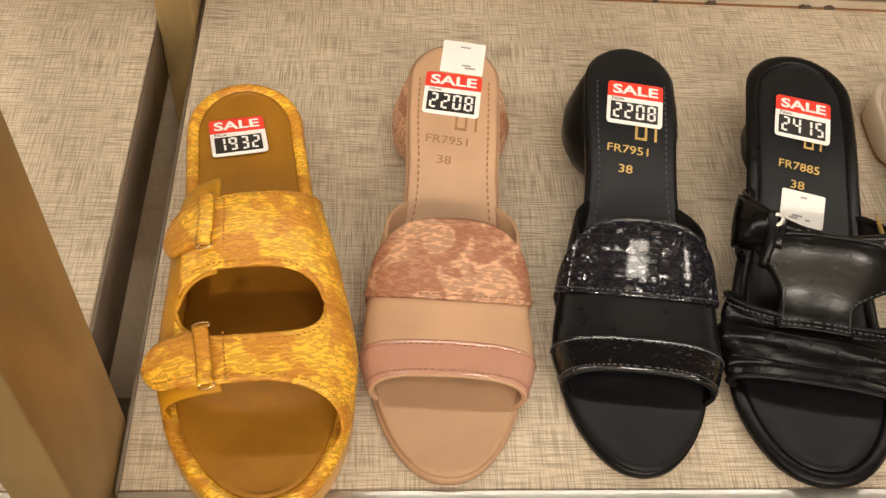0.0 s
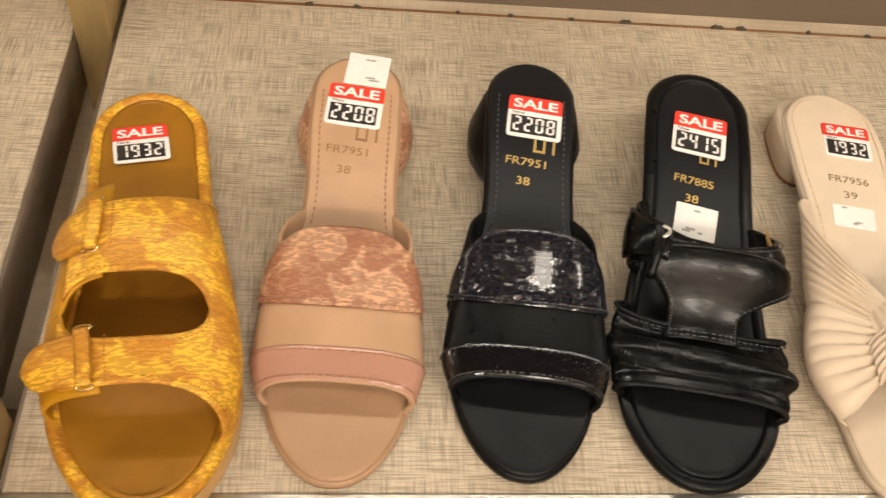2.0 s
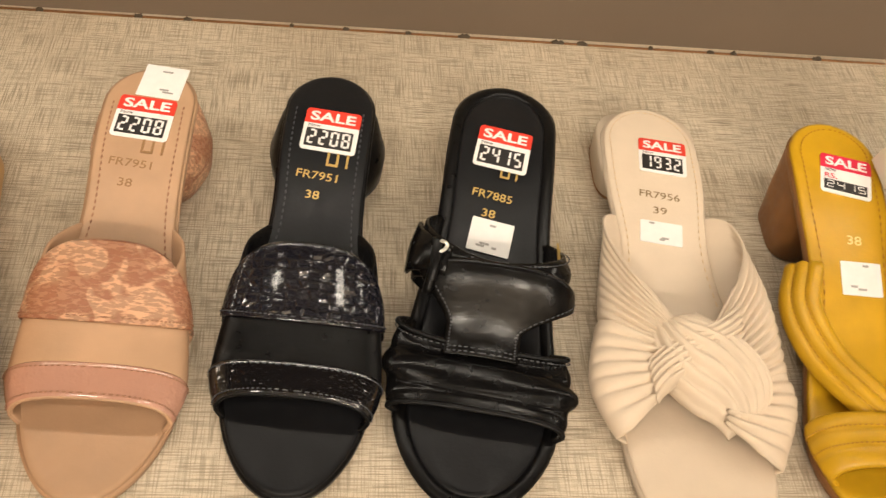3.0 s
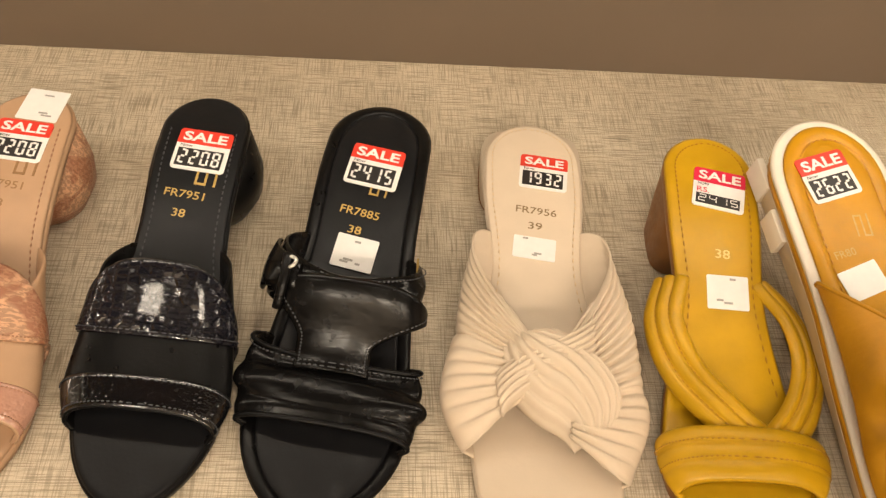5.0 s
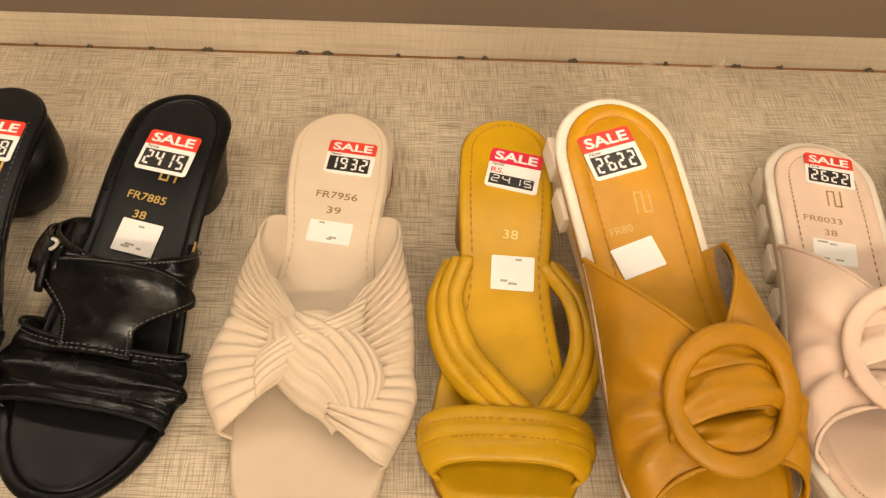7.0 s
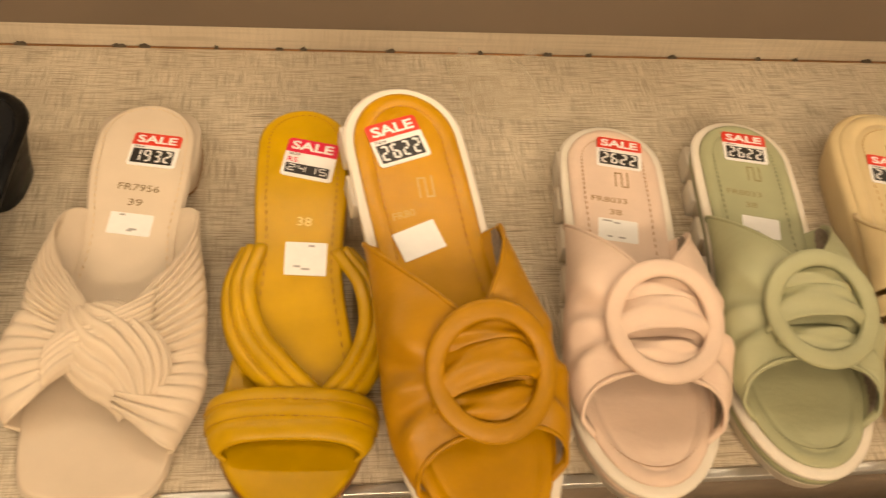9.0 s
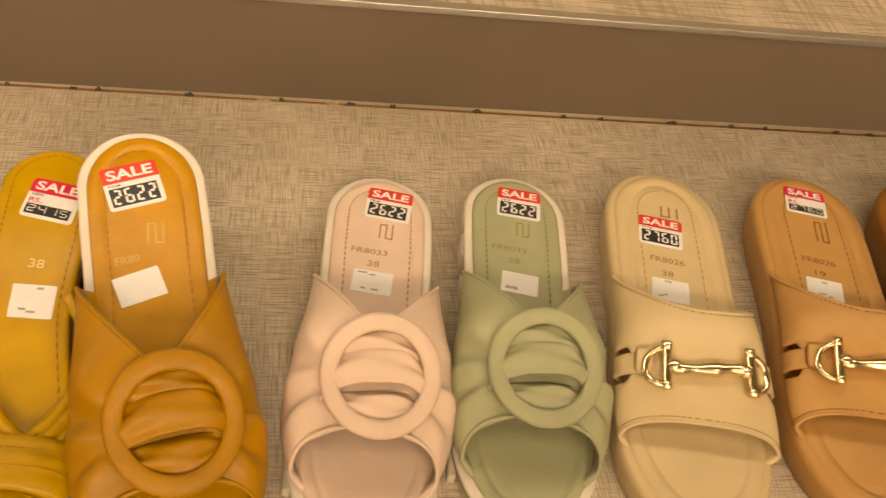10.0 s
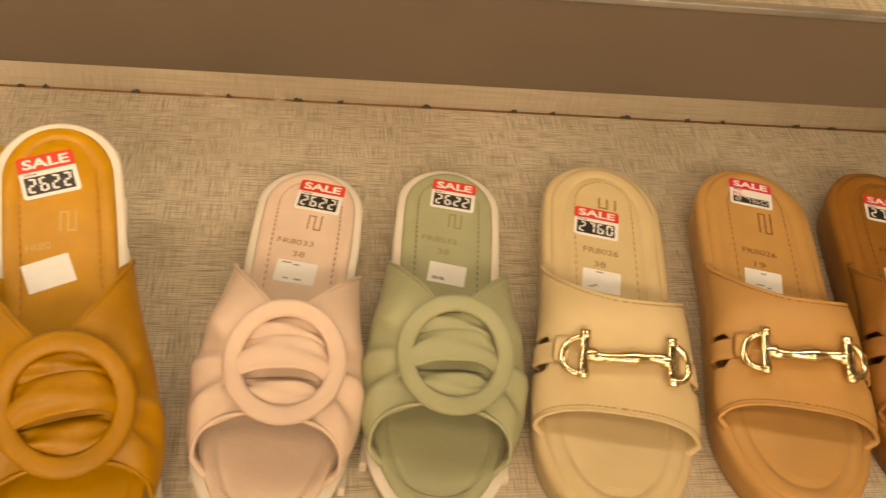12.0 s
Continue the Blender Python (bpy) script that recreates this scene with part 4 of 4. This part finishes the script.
def cross_strap_sandal():
    shoe = shoe_at("cross_strap_sandal", 0.5667, 0.2445, -2.9, "mustard leather cross-strap sandal with brown block heel", size=(1.02, 1.03, 1.06))
    f = Form(0.244, [(0, -0.028, 0.0255), (0.06, -0.0285, 0.0255), (0.11, -0.0265, 0.0235), (0.16, -0.035, 0.0325), (0.2, -0.0405, 0.0395), (0.244, -0.037, 0.036)],
             [(0, 0.056), (0.03, 0.0545), (0.06, 0.049), (0.09, 0.040), (0.12, 0.0295), (0.15, 0.019), (0.18, 0.0135), (0.244, 0.0125)], 0.029, 0.06, 2.3,
             [(0.09, 0.010), (0.13, 0.014), (0.17, 0.013), (0.2, 0.0125), (0.222, 0.012)], 0.004)
    heeled_base(shoe, f, WOOD, MUSTARD, MUSTARD, 0.0012)
    part("heel", stack([(0.0, -0.001, 0.042, 0.0255, 0.0215, 4), (0.002, -0.001, 0.042, 0.027, 0.023, 4), (0.022, -0.001, 0.039, 0.0265, 0.026, 4),
                        (lambda u, v: f.top(v) - 0.011, -0.001, 0.035, 0.0255, 0.030, 3.5), (lambda u, v: f.top(v) - 0.006, -0.001, 0.033, 0.0265, 0.03, 3)]), WOOD, shoe, "stacked brown block heel")

    def strap(way, tilt, w0, w1):
        """A ribbed strap along way, a list of (u, v, z); tilt: how it leans sideways at its start."""
        keys = [[(k / (len(way) - 1), p[i]) for k, p in enumerate(way)] for i in range(3)]

        def centre(a):
            return Vector((spline(keys[0], a), -spline(keys[1], a), spline(keys[2], a)))

        def fn(a, b):
            t = (centre(min(1, a + 0.02)) - centre(max(0, a - 0.02))).normalized()
            n = Vector((tilt * (1 - a) ** 1.2, -0.15, 1)).normalized()
            side = t.cross(n).normalized()
            n = side.cross(t).normalized()
            rib = abs(math.sin(b * 3 * math.pi)) ** 0.55
            return centre(a) + side * (b - 0.5) * (w0 + (w1 - w0) * a) + n * (0.0024 * rib - 0.003 * (2 * b - 1) ** 2)

        return fn

    for way, tilt, w0, w1 in ((((0.0245, 0.094, 0.034), (0.039, 0.116, 0.031), (0.043, 0.143, 0.028), (0.034, 0.170, 0.025), (0.012, 0.196, 0.021)), 0.9, 0.019, 0.021),
                              (((-0.029, 0.094, 0.034), (-0.0355, 0.120, 0.030), (-0.028, 0.150, 0.028), (-0.009, 0.175, 0.027), (0.014, 0.196, 0.0225)), -0.9, 0.022, 0.024)):
        fn = strap(way, tilt, w0, w1)
        part("diagonal_strap", sheet(fn, 36, 30, 0.0022), MUSTARD, shoe, "ribbed mustard diagonal strap")
        for b in (1 / 3, 2 / 3):
            part("stitching", seam(lambda t, fn=fn, b=b: fn(0.06 + 0.8 * t, b) + Vector((0, 0, 0.0003)), 30), thread((0.36, 0.17, 0.006)), shoe)

    def rear(th):
        return 0.183 + 0.004 * th * th

    def front(th):
        return 0.2125 + 0.005 * th * th

    part("toe_band", upper(f, rear, front, 0.0022, na=48, nb=24, thick=0.003, relief=lambda th, b, v: 0.0022 * math.sin(b * math.pi) ** 0.5 + 0.0008 * abs(math.sin(b * 3 * math.pi)) ** 0.6 + 0.0005 * math.sin(th * 11) * math.sin(b * math.pi)), MUSTARD, shoe, "padded mustard toe band")
    gold = (0.36, 0.17, 0.006)
    for b in (0.30, 0.62):
        side_seam(f, lambda t, b=b: rear(t) + (front(t) - rear(t)) * b, -0.95, 0.95, 0.0053, 50, gold, shoe)
    bed_seam(f, 0.0065, 0.0, 0.16, 80, gold, shoe)
    sale_sticker(shoe, f, 0.0025, 0.0427, "2415", -10, "rs", k=0.98)
    foil(shoe, f, "38", 0.001, 0.082, 0.0052, 0.0085, -3, thread((0.78, 0.58, 0.22)))
    stock_label(shoe, f, 0.0025, 0.1035, -1, 0.0118, 0.0092, 0.0004, 3, 3)
    return shoe


# --- slides with a covered ring, in three colours


def ring_slide(x, y, turn, label, leather_mat, bed_mat, thread_colour, sign_mat, pitch=0.0, z=0.0, code="FR8033"):
    shoe = shoe_at("ring_slide", x, y, turn, label, pitch, z, (1.02, 1.045, 0.78))
    f = Form(0.262, [(0, -0.0335, 0.0325), (0.06, -0.034, 0.033), (0.11, -0.034, 0.0325), (0.16, -0.0385, 0.037), (0.21, -0.0425, 0.041), (0.262, -0.0405, 0.0385)],
             [(0, 0.041), (0.08, 0.037), (0.15, 0.031), (0.262, 0.029)], 0.034, 0.07, 2.2,
             [(0.09, 0.024), (0.13, 0.050), (0.155, 0.058), (0.18, 0.049), (0.205, 0.036), (0.24, 0.024)], 0.0080, 0.006)
    part("outsole", loft(f, [(0.005, flat(0.0)), (0.003, flat(0.001)), (0.0012, over(f, -0.0175)), (0.0004, over(f, -0.0165))]), RUBBER, shoe, "white rubber outsole")
    part("midsole", loft(f, [(0.0012, over(f, -0.0163)), (0.0002, over(f, -0.0155)), (0.0004, over(f, -0.009)), (0.0018, over(f, -0.008))]), bed_mat, shoe, "coloured midsole layer")
    part("welt", loft(f, [(0.0006, over(f, -0.0078)), (-0.0012, over(f, -0.0065)), (-0.0014, over(f, -0.0032)), (0.0002, over(f, -0.0018)), (0.0045, over(f, -0.0016))]), RUBBER, shoe, "white rubber welt")
    part("insole", loft(f, [(0.0042, over(f, -0.002)), (0.0036, over(f, -0.0004)), (0.0046, over(f, 0.0011)), (0.0075, over(f, 0.0018)), (0.0112, over(f, 0.0013)), (0.0120, over(f, 0.0004)), (0.0130, over(f, 0.0008)), (0.016, over(f, 0.001))], lambda v, s: 0.0008 * (1 - s * s) - 0.001 * ease(0.1, 0.2, v) * (1 - s * s)), bed_mat, shoe, "padded insole")
    for side in (-1, 1):
        for k in range(2 if pitch and side < 0 else 7):
            v = 0.022 + 0.032 * k
            a, b = f.side(v)
            e = (a if side < 0 else b) - side * 0.0006
            part("cleat", box(e - 0.0022, e + 0.0022, -v - 0.010, -v + 0.010, 0.0, f.top(v) - 0.019, 0.0009), RUBBER, shoe)

    def rear(th):
        x = abs(math.sin(th * math.pi / 2)) ** 0.75
        return 0.098 + 0.066 * (1 - min(1, x / 0.95)) ** 0.9

    def front(th):
        return 0.2085 + 0.024 * abs(th) ** 1.5

    def gather(th, b, v):
        d = math.hypot(th * 0.062, v - 0.185)
        a = math.atan2(v - 0.185, th * 0.047)
        near = math.exp(-((d - 0.033) / 0.014) ** 2)
        calm = 1 - abs(th) ** 2.5
        return 0.0048 * calm * near * math.sin(a * 8 + 1.0) * abs(math.cos(a)) + 0.0016 * calm * math.sin(th * 4 + v * 60) * (1 - near) * math.sin(b * math.pi) + 0.0016 * math.sin(b * math.pi) - 0.006 * math.exp(-((d / 0.019) ** 2))

    part("vamp", upper(f, rear, front, 0.001, na=72, nb=36, thick=0.002, relief=gather), leather_mat, shoe, "soft gathered leather vamp")
    part("lining", upper(f, lambda t: rear(t) + 0.001, lambda t: front(t) - 0.003, -0.0022, na=44, nb=20, thick=0.0006, relief=lambda th, b, v: -0.009 * math.exp(-((th * 0.047) ** 2 + (v - 0.185) ** 2) / 0.0006)), LINING, shoe, "grey woven lining")
    part("edge_piping", tube([arch(f, -0.98 + 1.96 * k / 60, rear(-0.98 + 1.96 * k / 60), 0.0008) for k in range(61)], 0.0013, n=6), leather_mat, shoe)
    part("toe_piping", tube([arch(f, -0.98 + 1.96 * k / 60, front(-0.98 + 1.96 * k / 60), 0.0006) for k in range(61)], 0.0013, n=6), leather_mat, shoe)
    # folds seen inside the ring
    def lump(v0, v1, th0, th1, high, curl, lean=0.0, nip=0.0, lip=1.0):
        """lip below 1 leaves the fold's front edge standing over what lies before it."""

        def fn(a, b):
            th = th0 + (th1 - th0) * a
            v = (v0 + v1) / 2 + (v1 - v0) * (b - 0.5) * (1 - nip * abs(2 * a - 1) ** 1.3) + curl * (math.sin(a * math.pi) - 0.5) + lean * (a - 0.5)
            return arch(f, th, v, -0.006 + high * (math.sin(b * math.pi * lip) ** 0.6) * (0.5 + 0.5 * math.sin(a * math.pi)) + 0.0011 * math.sin(a * 9 + b * 9) + 0.0007 * math.sin(b * 15 - a * 5))
        return sheet(fn, 30, 20, 0.0016)

    part("fold", lump(0.158, 0.176, -0.19, 0.25, 0.0125, -0.003, 0.002, 0.35, 0.72), leather_mat, shoe, "gathered fold")
    part("fold", lump(0.169, 0.193, -0.26, 0.32, 0.0175, -0.006, -0.004, 0.0, 0.62), leather_mat, shoe, "gathered fold")
    part("fold", lump(0.186, 0.208, -0.20, 0.26, 0.0125, 0.003, -0.003, 0.55, 0.75), leather_mat, shoe, "gathered fold")

    # the ring lies on the vamp's slope
    centre = arch(f, 0.0, 0.1845, 0.0045) + Vector((0.0035, 0, 0))
    slope = (arch(f, 0.0, 0.205, 0.002) - arch(f, 0.0, 0.164, 0.002)).normalized()
    across = Vector((1, 0, 0))
    up = across.cross(slope)
    up = up if up.z > 0 else -up
    ring = bmesh.new()
    loops = []
    for k in range(56):
        a = 2 * math.pi * k / 56
        out = across * (0.98 * math.cos(a)) + slope * (1.06 * math.sin(a))
        base = centre - up * 0.0045 * math.cos(a) ** 2
        loop = []
        for j in range(12):
            b = 2 * math.pi * j / 12
            c, s = math.cos(b), math.sin(b)
            loop.append(ring.verts.new(base + out * (0.0282 + 0.0050 * math.copysign(abs(c) ** 0.7, c)) + up * (0.003 + 0.0034 * math.copysign(abs(s) ** 0.7, s))))
        loops.append(loop)
    for k in range(56):
        for j in range(12):
            ring.faces.new((loops[k][j], loops[k][(j + 1) % 12], loops[(k + 1) % 56][(j + 1) % 12], loops[(k + 1) % 56][j]))
    part("ring", ring, leather_mat, shoe, "leather-covered ring")
    bed_seam(f, 0.0128, 0.0, 0.15, 74, thread_colour, shoe, 0.0012)
    part("stitching", seam(lambda t: f.on(0.031 * math.cos(math.pi * (0.02 + 0.96 * t)) - 0.001, 0.212 + 0.036 * math.sin(math.pi * (0.02 + 0.96 * t)), 0.0014), 46), thread(thread_colour), shoe)
    f2 = Form(f.L, [(0, 0, 0), (1, 0, 0)], [(v, h + 0.0016) for v, h in f.h])
    foil(shoe, f2, code, -0.006 if not pitch else -0.012, 0.068 if not pitch else 0.081, 0.0044, 0.023 if not pitch else 0.013, -4 if not pitch else 8, sign_mat)
    foil(shoe, f2, "38", -0.003, 0.078 if not pitch else 0.0895, 0.0046, 0.0078, -4 if not pitch else 8, sign_mat)
    mark(shoe, f2, 0.004, 0.050 if not pitch else 0.066, 0.0045, 0.0066, "s", -3, sign_mat)
    return shoe, f2


# --- platform slides with a gilt bit


def bit_slide(x, y, turn, label, leather_mat, thread_colour, number, style, seed):
    shoe = shoe_at("bit_slide", x, y, turn, label, size=(1.08, 1.08, 0.76))
    f = Form(0.268, [(0, -0.040, 0.0365), (0.06, -0.0415, 0.0375), (0.12, -0.0415, 0.038), (0.17, -0.0445, 0.041), (0.22, -0.047, 0.043), (0.268, -0.0445, 0.0405)],
             [(0, 0.046), (0.09, 0.043), (0.16, 0.037), (0.268, 0.034)], 0.042, 0.07, 2.3,
             [(0.10, 0.026), (0.148, 0.041), (0.182, 0.031), (0.214, 0.020), (0.235, 0.016)], 0.004, 0.0055)
    part("platform", loft(f, [(0.006, flat(0.0)), (0.0035, flat(0.0018)), (0.002, flat(0.010)), (0.0, over(f, -0.008)), (0.0004, over(f, -0.003)), (0.0022, over(f, -0.0008)), (0.0045, over(f, 0.0))]), leather_mat, shoe, "moulded platform sole")
    part("insole", loft(f, [(0.0048, over(f, -0.001)), (0.0052, over(f, 0.0006)), (0.0075, over(f, 0.0022)), (0.0105, over(f, 0.0026)), (0.0135, over(f, 0.002)), (0.0143, over(f, 0.0008)), (0.0152, over(f, 0.0016)), (0.0182, over(f, 0.0024))], lambda v, s: 0.0006 * (1 - s * s) - 0.0012 * math.exp(-((v - 0.215) / 0.008) ** 2)), leather_mat, shoe, "padded insole with a pressed groove")

    def rear(th):
        return 0.146 - 0.048 * max(0, -th) ** 1.5 - 0.030 * max(0, th) ** 1.7

    def slot(th, side):
        k = ease(0.42, 0.62, abs(th))
        return 0.182 - 0.006 * th * th + side * 0.0115 * k

    def front(th):
        return 0.2125 + 0.010 * th * th

    part("back_band", upper(f, rear, lambda t: slot(t, -1), 0.001, na=52, nb=14, thick=0.0022), leather_mat, shoe, "smooth leather band")
    part("front_band", upper(f, lambda t: slot(t, 1), front, 0.001, na=52, nb=14, thick=0.0022), leather_mat, shoe, "smooth leather band")
    for curve, off in ((rear, 0.0), (front, 0.0)):
        part("edge_piping", tube([arch(f, -0.98 + 1.96 * k / 50, curve(-0.98 + 1.96 * k / 50), off + 0.0006) for k in range(51)], 0.0012, n=6), leather_mat, shoe)
    side_seam(f, lambda t: rear(t) + 0.0022, -0.95, 0.95, 0.0013, 54, thread_colour, shoe)
    side_seam(f, lambda t: front(t) - 0.0022, -0.95, 0.95, 0.0013, 54, thread_colour, shoe)
    for s in (-1, 1):
        part("bit_strap", upper(f, lambda t: slot(t, 0) - 0.0055, lambda t: slot(t, 0) + 0.0055, 0.0022, s * 0.99, 0.03 + s * 0.36, 14, 6, 0.0024), leather_mat, shoe, "narrow leather strap")
        part("strap_loop", upper(f, lambda t: slot(t, 0) - 0.006, lambda t: slot(t, 0) + 0.006, 0.0062, 0.03 + s * 0.44, 0.03 + s * 0.34, 8, 6, 0.005), leather_mat, shoe, "leather loop round the ring")

    def at(th, dv, off):
        return arch(f, th, slot(0, 0) + 0.002 - 0.006 * th + dv, off)

    bit = part("bit", tube([at(0.03 - 0.21 + 0.42 * k / 24, 0.0014 * math.sin(k / 24 * 6.28), 0.0072) for k in range(25)], lambda t: 0.0030 + 0.0011 * math.sin(t * 3.1416 * 3) ** 2 + 0.0009 * math.exp(-((t - 0.5) / 0.05) ** 2), n=10), GOLD, shoe, "polished gilt bit")
    for s in (-1, 1):
        part("ring", tube([at(0.03 + s * (0.22 + 0.15 * math.sin(a)), 0.0105 * math.cos(a), 0.0066) for a in [math.pi * (-0.06 + 1.12 * k / 22) for k in range(23)]], 0.0020, n=10), GOLD, bit)
        part("bar", tube([at(0.03 + s * 0.21, -0.012 + 0.024 * k / 8, 0.0078) for k in range(9)], 0.0027, n=12), GOLD, bit)
        for e in (-1, 1):
            part("knob", tube([at(0.03 + s * 0.21, e * 0.009, 0.0078), at(0.03 + s * 0.21, e * 0.0135, 0.0078)], 0.0032, n=12), GOLD, bit)
        part("collar", tube([at(0.03 + s * 0.20, 0, 0.0076), at(0.03 + s * 0.14, 0, 0.0076)], 0.0042, n=12), GOLD, bit)
    f2 = Form(f.L, [(0, 0, 0), (1, 0, 0)], [(v, h + 0.0029) for v, h in f.h])
    ink = thread(dim(thread_colour, 0.75))
    bed_seam(f, 0.0205, 0.0, 0.15, 60, dim(thread_colour, 1.2), shoe, 0.003)
    v0 = 0.0616 if seed == 1 else (0.030 if seed == 2 else 0.045)
    sale_sticker(shoe, f2, -0.007 if seed == 1 else -0.003, v0, number, -4, style, k=0.93)
    foil(shoe, f2, "FR8026", -0.005, 0.0855, 0.0046, 0.0225, -4, ink)
    foil(shoe, f2, "38" if seed == 1 else "19", -0.006, 0.0965, 0.0046, 0.0075, -4, ink)
    if seed == 1:
        mark(shoe, f2, 0.001, 0.0415, 0.006, 0.005, "u", -3, ink)
    else:
        mark(shoe, f2, 0.003, 0.057, 0.0045, 0.010, "s", -3, ink)
    stock_label(shoe, f2, -0.0055, 0.110, -4, 0.0118, 0.0085, 0.0004, 3, seed)
    return shoe


two_strap_slide()
heeled_mule("heeled_mule", 0.165, 0.264, -3.3, "nude leather mule with snake-print collar and rounded heel", NUDE, SNAKE_N, NUDE_PATENT, NUDE, SNAKE_N, (0.30, 0.15, 0.08), "FR7951", "2208", 0.0)
heeled_mule("heeled_mule", 0.269, 0.266, -5.7, "black leather mule with croc-print patent collar and rounded heel", BLACK, CROC, BLACK_PATENT, BLACK_BED, BLACK, (0.05, 0.05, 0.055), "FR7951", "2208", -0.001)
strappy_sandal()
knot_mule()
cross_strap_sandal()
shoe, f2 = ring_slide(0.615, 0.2285, 9.8, "ochre leather ring slide with white sole leaning on its neighbour", OCHRE, OCHRE_BED, (0.40, 0.17, 0.01), FOIL, 13.8, 0.065, "FR80")
sale_sticker(shoe, f2, -0.0053, 0.0365, "2622", 10)
stock_label(shoe, f2, -0.007, 0.097, 14, 0.0125, 0.0085, 0.0004, 0, 4)
shoe, f2 = ring_slide(0.773, 0.2615, -6.1, "blush pink leather ring slide with white rubber sole", PINK, PINK, (0.36, 0.20, 0.11), thread((0.30, 0.18, 0.08)))
sale_sticker(shoe, f2, 0.0049, 0.0275, "2622", -6, k=0.97)
stock_label(shoe, f2, -0.003, 0.0925, -5, 0.0125, 0.0085, 0.0004, 4, 6)
shoe, f2 = ring_slide(0.8685, 0.2675, -6.7, "sage green leather ring slide with white rubber sole", SAGE, SAGE, (0.17, 0.16, 0.08), thread((0.24, 0.2, 0.09)))
sale_sticker(shoe, f2, 0.0022, 0.0272, "2622", -4, k=0.97)
stock_label(shoe, f2, 0.000, 0.096, -6, 0.0120, 0.008, 0.0004, 4, 7)
bit_slide(0.983, 0.277, -9.1, "sand leather platform slide with gilt bit buckle", SAND, (0.36, 0.22, 0.09), "2760", "now", 1)
bit_slide(1.1, 0.2805, -10.0, "tan leather platform slide with gilt bit buckle", TAN, (0.24, 0.10, 0.025), "2760", "rs", 2)
bit_slide(1.207, 0.284, -10.5, "brown leather platform slide with gilt bit buckle", BROWN, (0.12, 0.05, 0.01), "2760", "now", 3)
